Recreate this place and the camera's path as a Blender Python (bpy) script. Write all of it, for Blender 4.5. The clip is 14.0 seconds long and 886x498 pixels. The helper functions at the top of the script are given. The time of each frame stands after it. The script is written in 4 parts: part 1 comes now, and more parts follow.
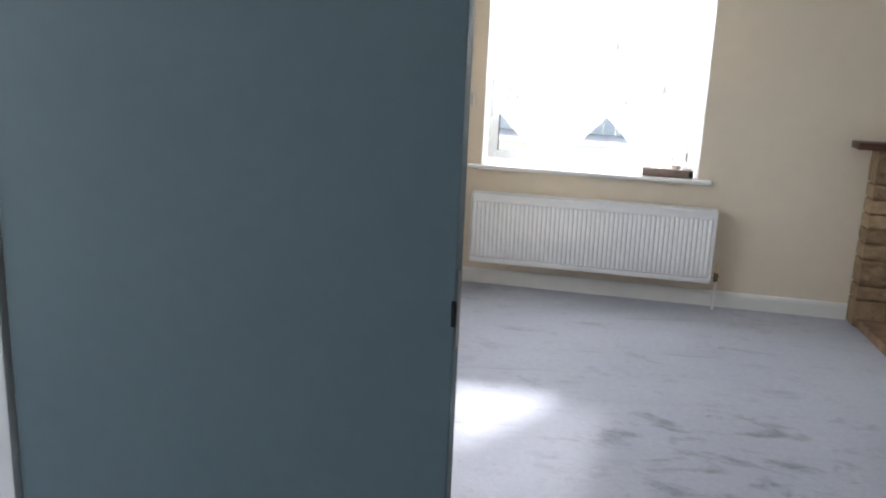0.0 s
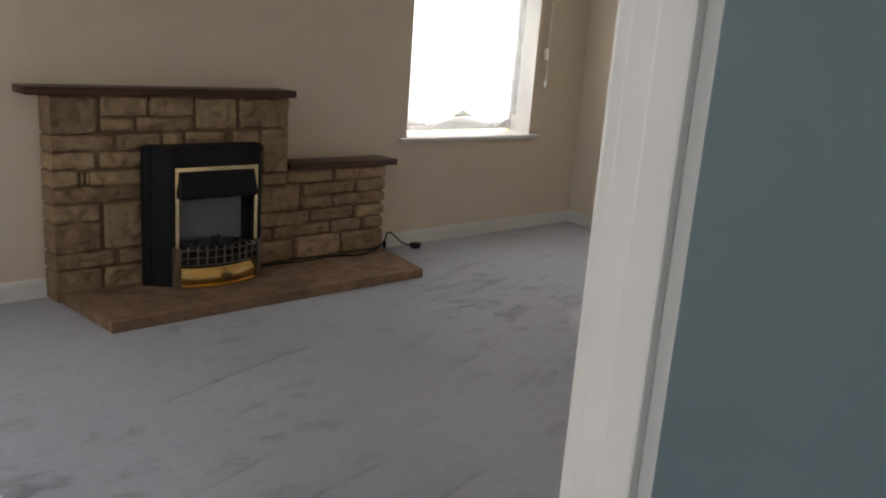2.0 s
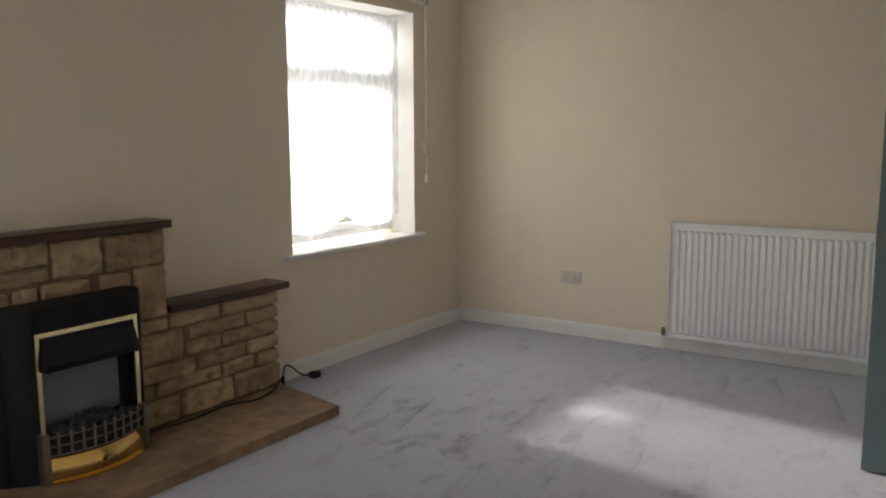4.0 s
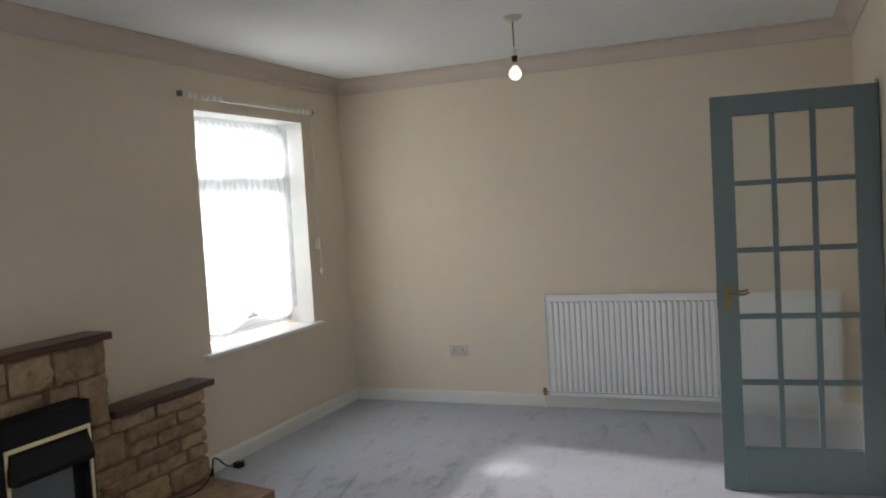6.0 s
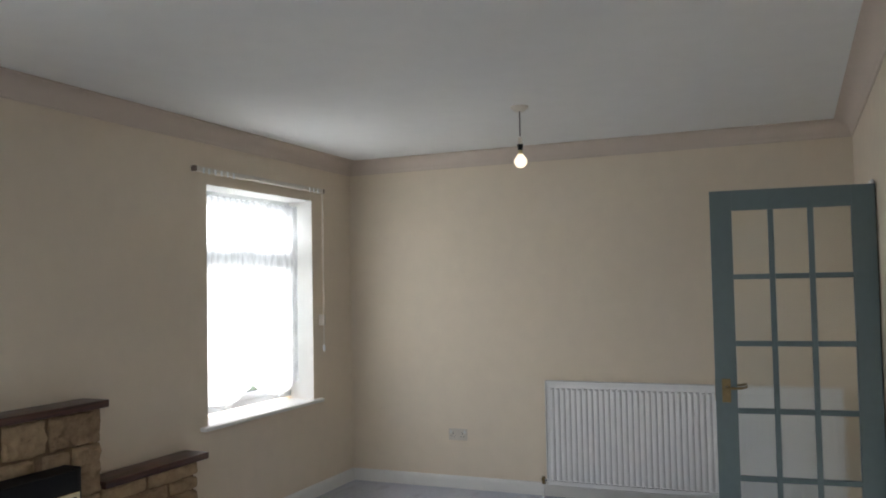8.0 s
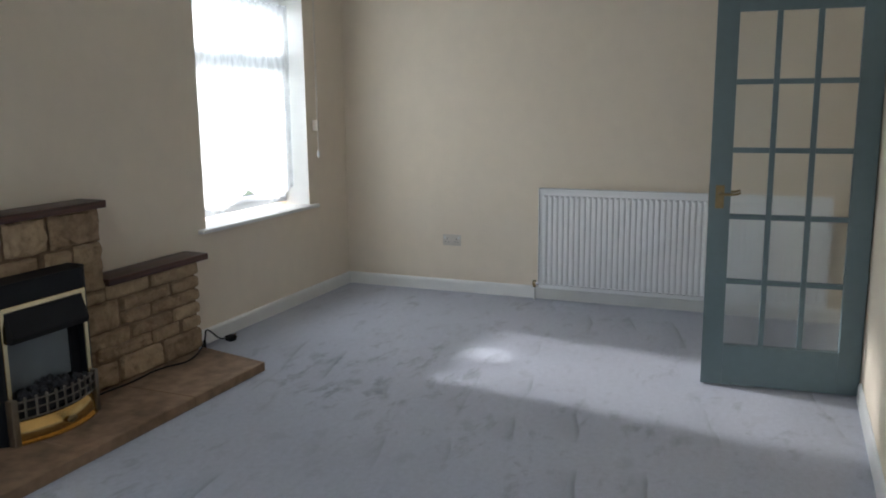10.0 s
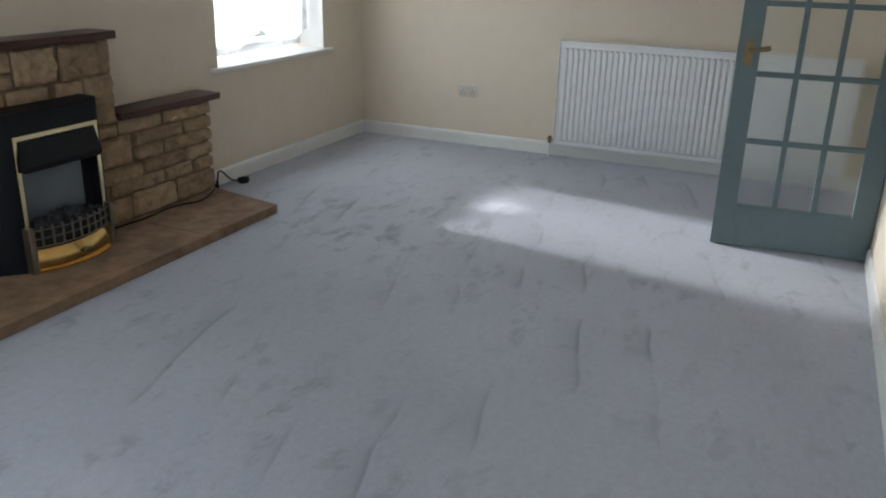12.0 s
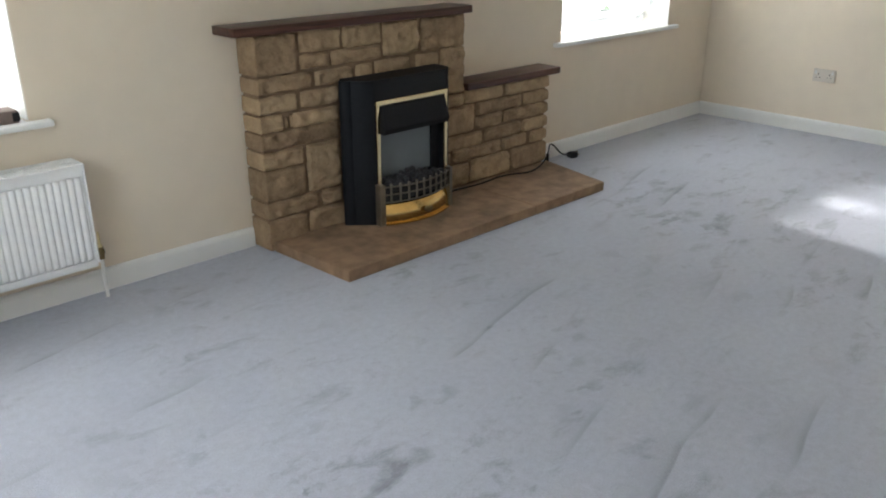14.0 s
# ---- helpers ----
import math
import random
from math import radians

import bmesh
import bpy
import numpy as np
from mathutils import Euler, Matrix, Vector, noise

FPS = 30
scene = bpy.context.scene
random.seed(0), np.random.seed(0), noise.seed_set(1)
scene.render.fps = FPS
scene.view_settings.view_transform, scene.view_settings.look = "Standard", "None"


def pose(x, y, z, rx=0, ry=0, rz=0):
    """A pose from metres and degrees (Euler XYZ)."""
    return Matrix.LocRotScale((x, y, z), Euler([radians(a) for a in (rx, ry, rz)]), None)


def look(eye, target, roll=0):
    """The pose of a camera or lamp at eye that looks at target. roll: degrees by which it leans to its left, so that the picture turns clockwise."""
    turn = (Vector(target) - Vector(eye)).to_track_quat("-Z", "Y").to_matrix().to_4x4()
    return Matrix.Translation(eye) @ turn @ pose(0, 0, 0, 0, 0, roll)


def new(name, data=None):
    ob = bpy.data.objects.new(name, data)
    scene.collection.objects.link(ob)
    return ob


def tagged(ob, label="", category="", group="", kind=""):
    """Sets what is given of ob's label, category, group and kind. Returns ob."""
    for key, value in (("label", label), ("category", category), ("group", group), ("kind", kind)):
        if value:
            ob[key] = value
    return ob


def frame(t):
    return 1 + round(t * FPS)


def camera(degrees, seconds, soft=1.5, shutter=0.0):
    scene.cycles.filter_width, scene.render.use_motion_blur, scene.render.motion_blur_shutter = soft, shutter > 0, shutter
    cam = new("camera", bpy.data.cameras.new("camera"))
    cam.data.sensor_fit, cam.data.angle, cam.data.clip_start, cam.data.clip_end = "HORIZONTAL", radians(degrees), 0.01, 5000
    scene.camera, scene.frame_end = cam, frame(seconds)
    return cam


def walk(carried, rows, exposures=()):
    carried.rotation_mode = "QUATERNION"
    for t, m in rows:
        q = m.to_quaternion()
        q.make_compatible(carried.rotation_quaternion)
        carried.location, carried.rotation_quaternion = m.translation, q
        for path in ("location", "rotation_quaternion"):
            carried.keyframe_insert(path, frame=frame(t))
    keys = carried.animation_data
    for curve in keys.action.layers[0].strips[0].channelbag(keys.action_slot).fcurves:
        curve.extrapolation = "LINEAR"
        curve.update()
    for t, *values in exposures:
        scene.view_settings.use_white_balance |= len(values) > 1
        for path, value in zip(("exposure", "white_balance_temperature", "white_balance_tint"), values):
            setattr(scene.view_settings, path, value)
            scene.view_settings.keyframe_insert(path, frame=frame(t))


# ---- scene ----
cam = camera(56.4, 14.0, soft=1.9)
PATH = [
    (0, (-5.298, -4.907, 1.368), (-5.718, -3.006, 0.911), 2.5),
    (0.5, (-5.394, -4.741, 1.361), (-5.251, -2.803, 0.89), 2.5),
    (1, (-5.386, -4.514, 1.357), (-4.811, -2.667, 0.849), 2.1),
    (1.5, (-5.343, -4.279, 1.383), (-4.388, -2.604, 0.851), 3.1),
    (2, (-5.303, -4.032, 1.322), (-3.949, -2.641, 0.84), 4.3),
    (2.5, (-5.228, -3.81, 1.4), (-3.778, -2.506, 0.952), 5.0),
    (3, (-5.116, -3.492, 1.407), (-3.704, -2.101, 1.139), 3.9),
    (3.5, (-5.101, -3.347, 1.399), (-3.648, -2.002, 1.118), 2.1),
    (3.7, (-5.126, -3.317, 1.394), (-3.581, -2.077, 1.118), 1.2),
    (5.8, (-5.824, -3.235, 1.53), (-3.989, -2.477, 1.289), -3.7),
    (6, (-5.855, -3.243, 1.547), (-4.009, -2.482, 1.435), -3.4),
    (6.5, (-5.892, -3.286, 1.587), (-4.046, -2.533, 1.742), -2.7),
    (7, (-5.896, -3.308, 1.585), (-4.052, -2.552, 1.757), -2.2),
    (7.2, (-5.895, -3.309, 1.577), (-4.052, -2.551, 1.745), -1.9),
    (9.3, (-5.855, -3.312, 1.527), (-4.023, -2.534, 1.334), -0.8),
    (9.5, (-5.866, -3.291, 1.532), (-4.035, -2.526, 1.282), -0.8),
    (10, (-5.861, -3.287, 1.497), (-4.046, -2.528, 1.135), -0.6),
    (10.5, (-5.859, -3.279, 1.48), (-4.061, -2.528, 1.03), -0.6),
    (11, (-5.857, -3.277, 1.471), (-4.085, -2.534, 0.915), -0.5),
    (11.5, (-5.863, -3.269, 1.441), (-4.117, -2.536, 0.795), -0.1),
    (12, (-5.862, -3.266, 1.434), (-4.136, -2.523, 0.746), 1.6),
    (12.5, (-5.861, -3.237, 1.438), (-4.215, -2.353, 0.722), 2.2),
    (13, (-5.865, -3.213, 1.438), (-4.335, -2.152, 0.709), 1.3),
    (13.5, (-5.879, -3.224, 1.455), (-4.49, -1.992, 0.711), 0.3),
    (14, (-5.891, -3.211, 1.443), (-4.603, -1.879, 0.691), 0.0),
]
EXPOSURES = [(0.0, 3.72, 5950, 13), (0.5, 3.46, 6100, 14), (1.0, 3.38, 6400, 17), (2.0, 3.16, 6650, 16), (3.0, 3.24, 6900, 15.5), (6.0, 3.26, 6200, 13), (7.2, 3.26, 6200, 13), (9.5, 3.32, 5800, 11), (11.5, 3.42, 5780, 8.5), (12.5, 3.66, 5880, 9), (14.0, 4.04, 6050, 9)]
walk(cam, [(t, look(eye, target, roll)) for t, eye, target, roll in PATH], EXPOSURES)

# ---------- world, sun, large lights ----------
SUN_WAY = Vector((-0.15, -1.0, -0.45)).normalized()
world = bpy.data.worlds.new("sky")
scene.world = world
world.use_nodes = True
wn = world.node_tree.nodes
sky = wn.new("ShaderNodeTexSky")
sky.sky_type, sky.sun_disc = "NISHITA", False
sky.sun_elevation, sky.sun_rotation = radians(24), radians(8.5)
sky.air_density, sky.dust_density = 1.0, 3.0
wn["Background"].inputs["Strength"].default_value = 0.065
haze = wn.new("ShaderNodeHueSaturation")
haze.inputs["Saturation"].default_value = 0.5
world.node_tree.links.new(sky.outputs["Color"], haze.inputs["Color"])
world.node_tree.links.new(haze.outputs["Color"], wn["Background"].inputs["Color"])

sun = new("sun", bpy.data.lights.new("sun", "SUN"))
sun.data.energy, sun.data.angle, sun.data.color = 1.05, radians(3.8), (1.0, 0.95, 0.88)
sun.matrix_world = look((0, 8, 6), Vector((0, 8, 6)) + SUN_WAY)


def opening_lamp(name, eye, target, width, height, power, color):
    """Stands in for the sky's light in a window opening."""
    ob = new(name, bpy.data.lights.new(name, "AREA"))
    ob.data.shape, ob.data.size, ob.data.size_y = "RECTANGLE", width, height
    ob.data.energy, ob.data.color = power, color
    ob.matrix_world = look(eye, target)


opening_lamp("window_light", (-5.54, 0.45, 1.70), (-5.3, -3.6, 0.9), 1.10, 0.70, 1.6, (0.96, 0.98, 1.0))
opening_lamp("window_light", (-1.18, 0.45, 1.74), (-1.18, -3.0, 0.0), 1.02, 0.80, 2.7, (0.96, 0.98, 1.0))
opening_lamp("window_light", (-6.85, -1.75, 1.55), (-3.0, -1.6, 0.7), 1.2, 1.0, 0.92, (0.96, 0.98, 1.0))
# fill added at the hall's unseen west end to brighten the door leaves
opening_lamp("hall_fill_light", (-8.21, -4.4, 1.28), (-4.0, -4.4, 1.28), 0.86, 2.2, 1.8, (0.94, 0.97, 1.0))


# ---------- materials ----------
def material(name, color, rough=0.6, metal=0.0, vary=0.12, grain=60.0, stain=1.2, bump=0.1, bump_scale=200.0, spec=0.5, random_value=0.0):
    """A Principled surface with a fine grain, a broad stain and a fine relief."""
    m = bpy.data.materials.new(name)
    m.use_nodes = True
    t = m.node_tree
    n, link = t.nodes, t.links.new
    b = n["Principled BSDF"]
    co = n.new("ShaderNodeTexCoord")
    fine, broad = n.new("ShaderNodeTexNoise"), n.new("ShaderNodeTexNoise")
    fine.inputs["Scale"].default_value, fine.inputs["Detail"].default_value = grain, 4
    broad.inputs["Scale"].default_value, broad.inputs["Detail"].default_value = stain, 3
    link(co.outputs["Object"], fine.inputs["Vector"])
    geo = n.new("ShaderNodeNewGeometry")
    link(geo.outputs["Position"], broad.inputs["Vector"])
    link(geo.outputs["Position"], fine.inputs["Vector"])
    add = n.new("ShaderNodeMath")
    add.operation = "ADD"
    link(fine.outputs["Fac"], add.inputs[0])
    link(broad.outputs["Fac"], add.inputs[1])
    last = add
    if random_value:
        info = n.new("ShaderNodeObjectInfo")
        mul = n.new("ShaderNodeMath")
        mul.operation = "MULTIPLY_ADD"
        link(info.outputs["Random"], mul.inputs[0])
        mul.inputs[1].default_value = random_value
        link(add.outputs[0], mul.inputs[2])
        last = mul
    rng = n.new("ShaderNodeMapRange")
    rng.inputs["From Min"].default_value, rng.inputs["From Max"].default_value = 0.6, 1.4 + random_value
    rng.inputs["To Min"].default_value, rng.inputs["To Max"].default_value = 1 - vary, 1 + vary
    link(last.outputs[0], rng.inputs["Value"])
    mix = n.new("ShaderNodeVectorMath")
    mix.operation = "SCALE"
    mix.inputs[0].default_value = color
    link(rng.outputs["Result"], mix.inputs["Scale"])
    link(mix.outputs["Vector"], b.inputs["Base Color"])
    b.inputs["Roughness"].default_value, b.inputs["Metallic"].default_value = rough, metal
    b.inputs["Specular IOR Level"].default_value = spec
    if bump:
        rel = n.new("ShaderNodeTexNoise")
        rel.inputs["Scale"].default_value, rel.inputs["Detail"].default_value = bump_scale, 3
        link(geo.outputs["Position"], rel.inputs["Vector"])
        bp = n.new("ShaderNodeBump")
        bp.inputs["Strength"].default_value, bp.inputs["Distance"].default_value = bump, 0.004
        link(rel.outputs["Fac"], bp.inputs["Height"])
        link(bp.outputs["Normal"], b.inputs["Normal"])
    return m


def carpet_material():
    """Cut-pile carpet: a fine tuft grain, brushed streaks and darker trodden marks where the pile lies the other way."""
    m = bpy.data.materials.new("carpet")
    m.use_nodes = True
    t = m.node_tree
    n, link = t.nodes, t.links.new
    b = n["Principled BSDF"]
    geo = n.new("ShaderNodeNewGeometry")

    def noise_tex(scale, detail, stretch, rough=0.5, turn=0.0, warp=0.0):
        mp = n.new("ShaderNodeMapping")
        mp.inputs["Scale"].default_value, mp.inputs["Rotation"].default_value = stretch, (0, 0, turn)
        link(geo.outputs["Position"], mp.inputs["Vector"])
        x = n.new("ShaderNodeTexNoise")
        x.inputs["Scale"].default_value, x.inputs["Detail"].default_value, x.inputs["Roughness"].default_value = scale, detail, rough
        x.inputs["Distortion"].default_value = warp
        link(mp.outputs["Vector"], x.inputs["Vector"])
        return x

    def ramp(src, lo, hi, a, c):
        r = n.new("ShaderNodeMapRange")
        for k, v in (("From Min", lo), ("From Max", hi), ("To Min", a), ("To Max", c)):
            r.inputs[k].default_value = v
        link(src, r.inputs["Value"])
        return r.outputs["Result"]

    def times(p, q):
        x = n.new("ShaderNodeMath")
        x.operation = "MULTIPLY"
        link(p, x.inputs[0])
        link(q, x.inputs[1])
        return x.outputs[0]

    def math_node(op, p, q):
        x = n.new("ShaderNodeMath")
        x.operation = op
        for k, val in enumerate((p, q)):
            if isinstance(val, (int, float)):
                x.inputs[k].default_value = val
            else:
                link(val, x.inputs[k])
        return x.outputs[0]

    def fade(amount):
        return math_node("SUBTRACT", 1.0, amount)

    def dents(scale, stretch, turn, share, size, depth):
        """Blotches where the pile is pressed: a share of the cells of a warped Voronoi pattern, each with a soft uneven edge."""
        mp = n.new("ShaderNodeMapping")
        mp.inputs["Scale"].default_value, mp.inputs["Rotation"].default_value = stretch, (0, 0, turn)
        shift = n.new("ShaderNodeVectorMath")
        shift.operation = "MULTIPLY_ADD"
        link(warp.outputs["Color"], shift.inputs[0])
        shift.inputs[1].default_value = (0.22, 0.22, 0.0)
        link(geo.outputs["Position"], shift.inputs[2])
        link(shift.outputs["Vector"], mp.inputs["Vector"])
        cell = n.new("ShaderNodeTexVoronoi")
        cell.inputs["Scale"].default_value = scale
        link(mp.outputs["Vector"], cell.inputs["Vector"])
        part_of = n.new("ShaderNodeSeparateColor")
        link(cell.outputs["Color"], part_of.inputs["Color"])
        picked = ramp(part_of.outputs[0], share, share - 0.12, 0.0, 1.0)
        return times(times(ramp(cell.outputs["Distance"], size, size * 0.35, 0.0, depth), picked), ramp(mottle.outputs["Fac"], 0.36, 0.6, 0.35, 1.0))

    warp = noise_tex(9.0, 4, (1, 1, 1), 0.6)
    tuft = noise_tex(150, 3, (1, 1, 1), 0.6)
    mottle = noise_tex(34, 5, (1, 1, 1), 0.65)
    marks = noise_tex(5.2, 6, (0.75, 1.5, 1), 0.68, -0.35, 0.3)
    worn = noise_tex(0.9, 2, (1, 1, 1), 0.5, 1.3)
    mask = noise_tex(1.9, 2, (0.8, 1.3, 1), 0.5, 0.1)
    broad = noise_tex(0.8, 2, (1, 1, 1))
    def near(x, y, reach):
        """1 at a place of stronger marks, fading to 0 at its reach."""
        d = n.new("ShaderNodeVectorMath")
        d.operation = "DISTANCE"
        link(geo.outputs["Position"], d.inputs[0])
        d.inputs[1].default_value = (x, y, 0.0)
        return ramp(d.outputs["Value"], reach, reach * 0.45, 0.0, 1.3)

    # the first spot deepens the marks in the colour, as raking light does there
    deep_marks = math_node("MAXIMUM", near(-1.9, -1.25, 1.0), near(-4.9, -2.0, 0.9))
    trodden = math_node("MAXIMUM", ramp(worn.outputs["Fac"], 0.40, 0.60, 0.35, 1.0), deep_marks)
    v = times(ramp(tuft.outputs["Fac"], 0.3, 0.7, 0.945, 1.055), ramp(mottle.outputs["Fac"], 0.3, 0.7, 0.92, 1.06))
    pressed = math_node("SUBTRACT", marks.outputs["Fac"], math_node("MULTIPLY", deep_marks, 0.036))
    v = times(v, fade(times(ramp(pressed, 0.44, 0.31, 0.0, 0.27), trodden)))
    v = times(v, fade(times(dents(6.0, (0.9, 1.7, 1), -0.3, 0.26, 0.42, 0.26), trodden)))
    v = times(v, fade(times(dents(12.0, (1.0, 1.6, 1), 0.5, 0.13, 0.40, 0.30), trodden)))
    # the strokes of a vacuum cleaner, a hand's length apart: a crisp dark edge with a soft shade behind it
    split = n.new("ShaderNodeSeparateXYZ")
    link(geo.outputs["Position"], split.inputs["Vector"])
    sway = noise_tex(1.1, 2, (1.0, 0.5, 1))
    lane = math_node("ADD", math_node("MULTIPLY", split.outputs["X"], -0.20), split.outputs["Y"])
    lane = math_node("ADD", lane, ramp(sway.outputs["Fac"], 0.2, 0.8, -0.07, 0.07))
    lane = math_node("DIVIDE", lane, 0.29)
    saw = math_node("FRACT", lane, 0.0)
    run = n.new("ShaderNodeCombineXYZ")
    link(math_node("MULTIPLY", split.outputs["X"], 1.5), run.inputs["X"])
    link(math_node("MULTIPLY", math_node("FLOOR", lane, 0.0), 7.3), run.inputs["Y"])
    reach = n.new("ShaderNodeTexNoise")
    reach.inputs["Scale"].default_value, reach.inputs["Detail"].default_value = 1.0, 2
    link(run.outputs["Vector"], reach.inputs["Vector"])
    drawn = ramp(reach.outputs["Fac"], 0.47, 0.57, 0.0, 1.0)
    line = times(ramp(saw, 0.0, 0.02, 0.0, 1.0), ramp(saw, 0.035, 0.10, 1.0, 0.36))
    line = times(line, ramp(saw, 0.10, 0.50, 1.0, 0.0))
    stroke = times(times(times(line, drawn), math_node("MAXIMUM", ramp(mask.outputs["Fac"], 0.47, 0.60, 0.0, 0.33), math_node("MULTIPLY", near(-2.6, -2.5, 1.0), 0.32))), ramp(mottle.outputs["Fac"], 0.3, 0.62, 0.55, 1.0))
    v = times(v, fade(stroke))
    v = times(v, ramp(broad.outputs["Fac"], 0.3, 0.7, 0.93, 1.06))
    mix = n.new("ShaderNodeVectorMath")
    mix.operation = "SCALE"
    mix.inputs[0].default_value = CARPET
    link(v, mix.inputs["Scale"])
    link(mix.outputs["Vector"], b.inputs["Base Color"])
    b.inputs["Roughness"].default_value, b.inputs["Specular IOR Level"].default_value = 0.95, 0.1
    b.inputs["Sheen Weight"].default_value, b.inputs["Sheen Roughness"].default_value = 0.25, 0.4
    bp = n.new("ShaderNodeBump")
    bp.inputs["Strength"].default_value, bp.inputs["Distance"].default_value = 0.4, 0.006
    link(tuft.outputs["Fac"], bp.inputs["Height"])
    link(bp.outputs["Normal"], b.inputs["Normal"])
    return m


def stone_material():
    """Dressed buff stone: each block its own tone, with mottling, dark pitting and a rough face."""
    m = bpy.data.materials.new("buff_stone")
    m.use_nodes = True
    n, link = m.node_tree.nodes, m.node_tree.links.new
    b = n["Principled BSDF"]
    geo, info = n.new("ShaderNodeNewGeometry"), n.new("ShaderNodeObjectInfo")

    def tex(scale, detail, rough=0.55):
        x = n.new("ShaderNodeTexNoise")
        x.inputs["Scale"].default_value, x.inputs["Detail"].default_value, x.inputs["Roughness"].default_value = scale, detail, rough
        link(geo.outputs["Position"], x.inputs["Vector"])
        return x

    mottle, pits, face = tex(16, 6, 0.65), tex(70, 4), tex(32, 5, 0.6)
    mixv = n.new("ShaderNodeMath")
    mixv.operation = "MULTIPLY_ADD"
    link(info.outputs["Random"], mixv.inputs[0])
    mixv.inputs[1].default_value = 0.42
    link(mottle.outputs["Fac"], mixv.inputs[2])
    ramp = n.new("ShaderNodeValToRGB")
    el = ramp.color_ramp.elements
    el[0].position, el[0].color = 0.30, (0.218, 0.144, 0.082, 1)
    el[1].position, el[1].color = 1.0, (0.470, 0.345, 0.204, 1)
    mid = el.new(0.62)
    mid.color = (0.342, 0.238, 0.141, 1)
    link(mixv.outputs[0], ramp.inputs["Fac"])
    dark = n.new("ShaderNodeMapRange")
    for k, v in (("From Min", 0.28), ("From Max", 0.42), ("To Min", 0.75), ("To Max", 1.0)):
        dark.inputs[k].default_value = v
    link(pits.outputs["Fac"], dark.inputs["Value"])
    mul = n.new("ShaderNodeVectorMath")
    mul.operation = "SCALE"
    link(ramp.outputs["Color"], mul.inputs[0])
    link(dark.outputs["Result"], mul.inputs["Scale"])
    link(mul.outputs["Vector"], b.inputs["Base Color"])
    b.inputs["Roughness"].default_value, b.inputs["Specular IOR Level"].default_value = 0.9, 0.2
    bp = n.new("ShaderNodeBump")
    bp.inputs["Strength"].default_value, bp.inputs["Distance"].default_value = 0.75, 0.012
    link(face.outputs["Fac"], bp.inputs["Height"])
    link(bp.outputs["Normal"], b.inputs["Normal"])
    return m


def wood_material(name, dark, light, rough):
    m = bpy.data.materials.new(name)
    m.use_nodes = True
    n, link = m.node_tree.nodes, m.node_tree.links.new
    b = n["Principled BSDF"]
    geo = n.new("ShaderNodeNewGeometry")
    mp = n.new("ShaderNodeMapping")
    mp.inputs["Scale"].default_value = (1.2, 22, 22)
    link(geo.outputs["Position"], mp.inputs["Vector"])
    x = n.new("ShaderNodeTexNoise")
    x.inputs["Scale"].default_value, x.inputs["Detail"].default_value, x.inputs["Distortion"].default_value = 3, 6, 0.6
    link(mp.outputs["Vector"], x.inputs["Vector"])
    r = n.new("ShaderNodeValToRGB")
    r.color_ramp.elements[0].color, r.color_ramp.elements[1].color = (*dark, 1), (*light, 1)
    r.color_ramp.elements[0].position, r.color_ramp.elements[1].position = 0.32, 0.7
    link(x.outputs["Fac"], r.inputs["Fac"])
    link(r.outputs["Color"], b.inputs["Base Color"])
    b.inputs["Roughness"].default_value = rough
    bp = n.new("ShaderNodeBump")
    bp.inputs["Strength"].default_value, bp.inputs["Distance"].default_value = 0.2, 0.002
    link(x.outputs["Fac"], bp.inputs["Height"])
    link(bp.outputs["Normal"], b.inputs["Normal"])
    return m


